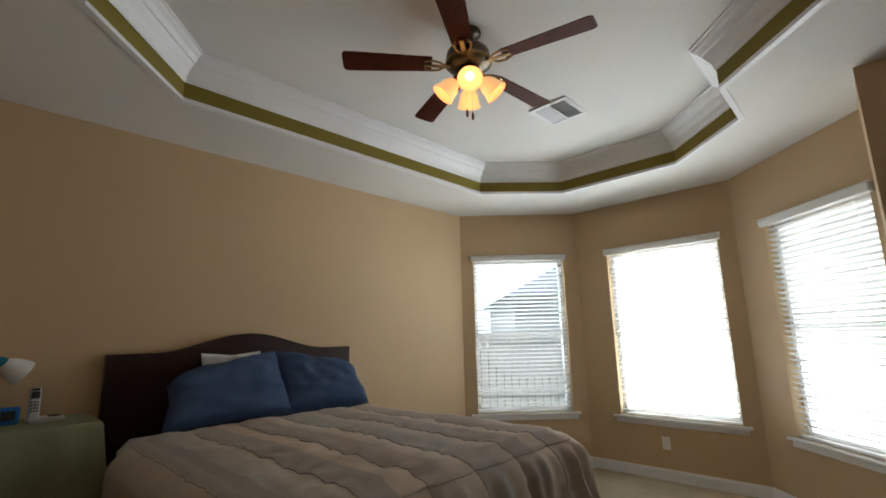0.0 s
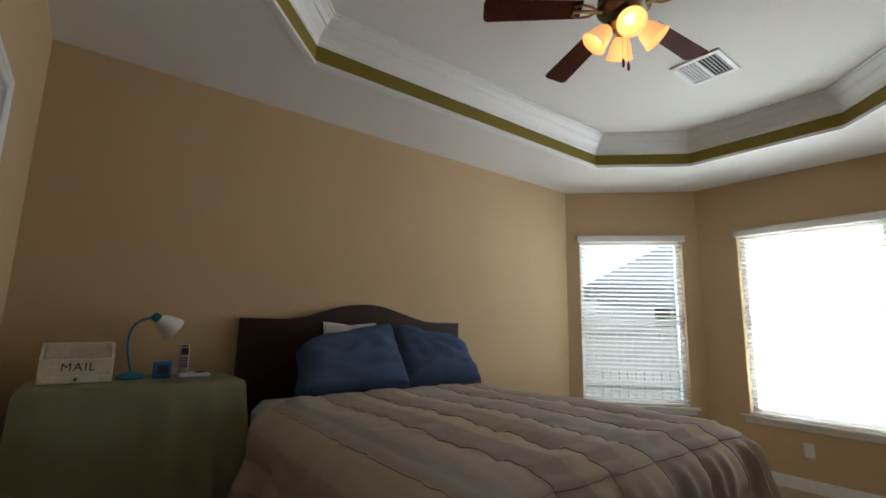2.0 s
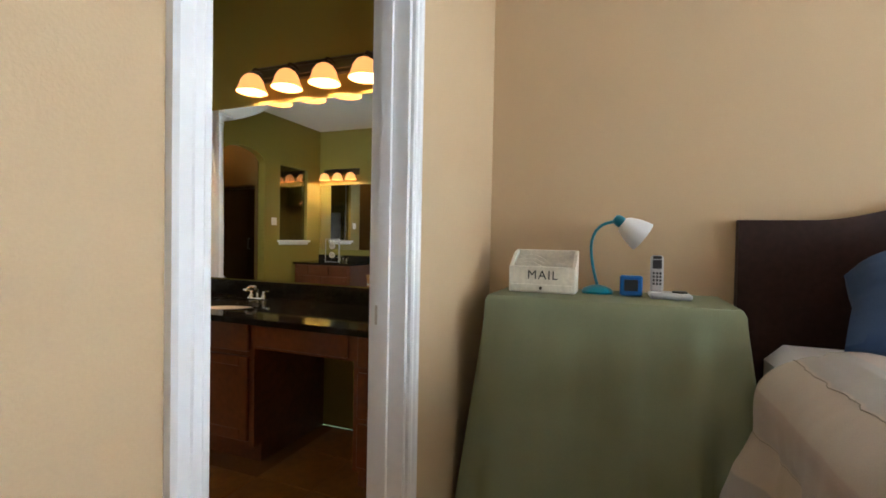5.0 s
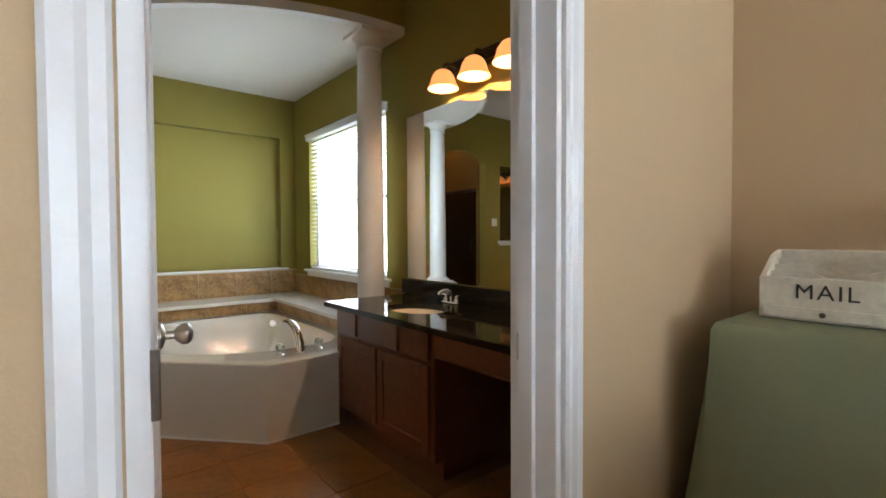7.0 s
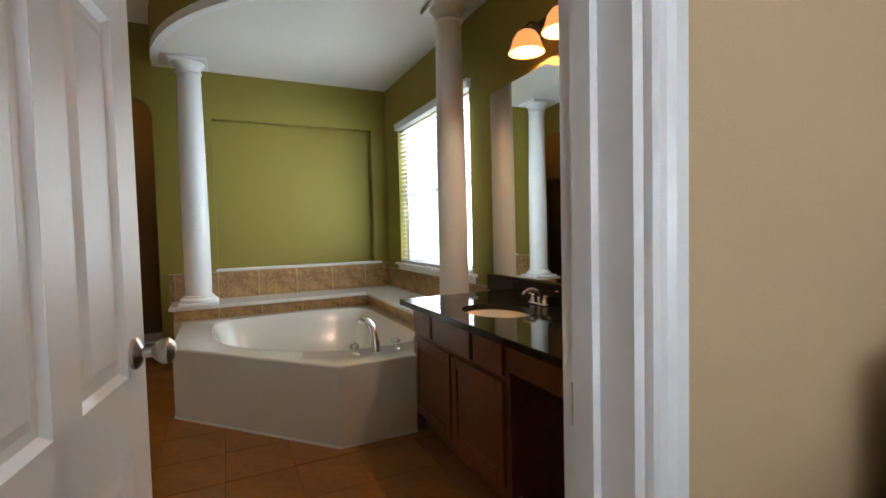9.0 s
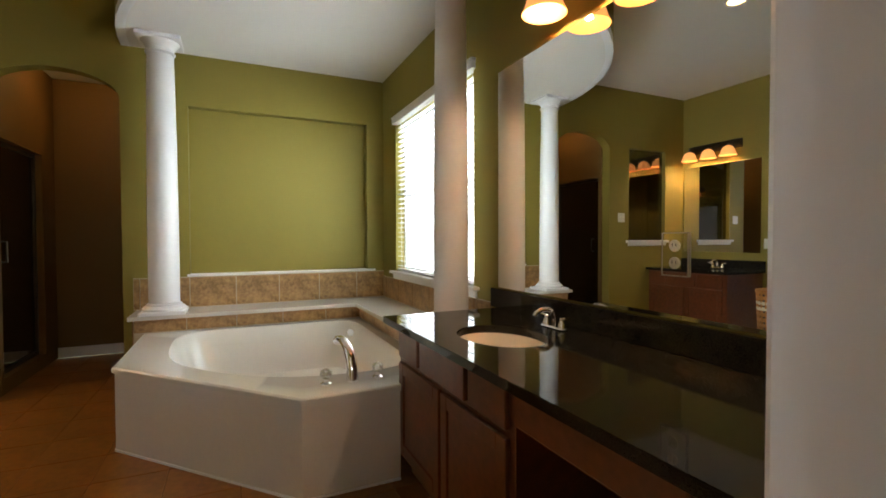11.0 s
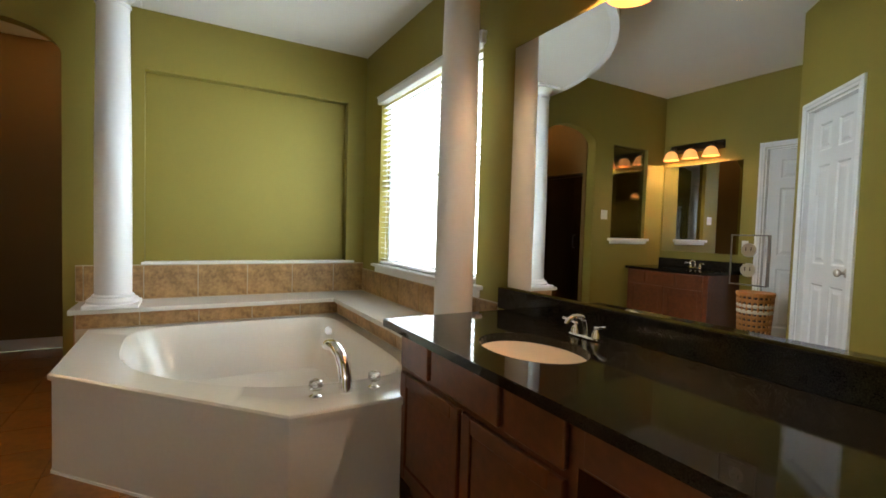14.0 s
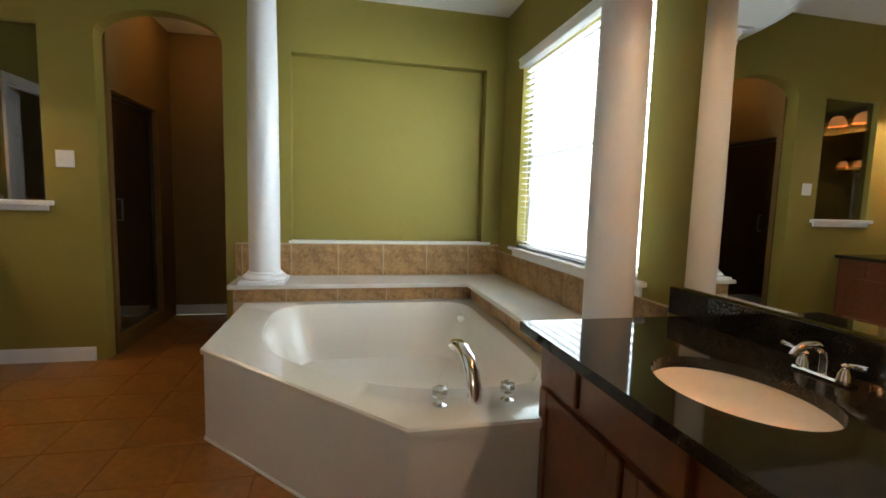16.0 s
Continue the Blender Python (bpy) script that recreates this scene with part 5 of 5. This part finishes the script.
# ---- tiles, last ----
def tile_row(parent, m, length, z0, z1, pitch, first, material=TILE, th=0.008):
    """One course of tiles along x from 0 to length, with recessed joints; y is out of the wall."""
    u = first - pitch if first > 0 else 0.0
    cache = {}
    while u < length - 0.005:
        a, b = max(0.0, u), min(length, u + pitch)
        if b - a > 0.012:
            key = round(b - a, 3)
            if key not in cache:
                cache[key] = mesh("tile", box(bmesh.new(), (0.003, 0, 0.003), (b - a - 0.003, th, z1 - z0 - 0.003), 0.002), material)
            t = new("tile", cache[key])
            t.parent = parent
            t.matrix_basis = m @ pose(a, 0, z0)
        u += pitch


sur = tagged(new("tile_surround"), "tan travertine tile border above and below the ledge", "tile", kind="structure")
part("grout_upper", boxes(((-2.08, -0.006, LT), (-0.003, -0.001, 0.862)), ((-0.006, -2.08, LT), (-0.001, -0.006, 0.81))), GROUT, sur)
tile_row(sur, pose(0, -0.004, 0, 0, 0, 180), 2.08, LT + 0.004, 0.858, 0.352, 0.275)
tile_row(sur, pose(-0.004, -2.08, 0, 0, 0, 90), 2.07, LT + 0.004, 0.808, 0.352, 0.2)
tile_row(sur, pose(-0.328, -0.326, 0, 0, 0, 180), 1.70, 0.475, LT - 0.032, 0.352, 0.30)
tile_row(sur, pose(-0.326, -2.13, 0, 0, 0, 90), 1.80, 0.475, LT - 0.032, 0.352, 0.25)
tile_row(sur, pose(-2.031, 0.0, 0, 0, 0, -90) @ Matrix.Diagonal((1, -1, 1, 1)), 0.325, 0.0, LT - 0.032, 0.325, 0)

fl = bpy.data.objects["floor_bath"]
tcache = {}
P_ = 0.33
for i in range(14):
    for j in range(19):
        x0, y0 = -4.3 + i * P_, -4.3 + j * P_
        cx, cy = x0 + P_ / 2, y0 + P_ / 2
        if cx > -0.1 or cy > 1.25 or (cx < -2.1 and cx + cy < -5.5) or (cx > -1.7 and cy > 0.05) or (cx > -0.7 and cy < -2.2 and cy > -3.3):
            continue
        if "t" not in tcache:
            tcache["t"] = mesh("tile", box(bmesh.new(), (0.0025, 0.0025, -0.008), (P_ - 0.0025, P_ - 0.0025, 0.0), 0.002), FLOORT)
        t = new("tile", tcache["t"])
        t.parent = fl
        t.location = (x0, y0, random.uniform(-0.0006, 0.0))
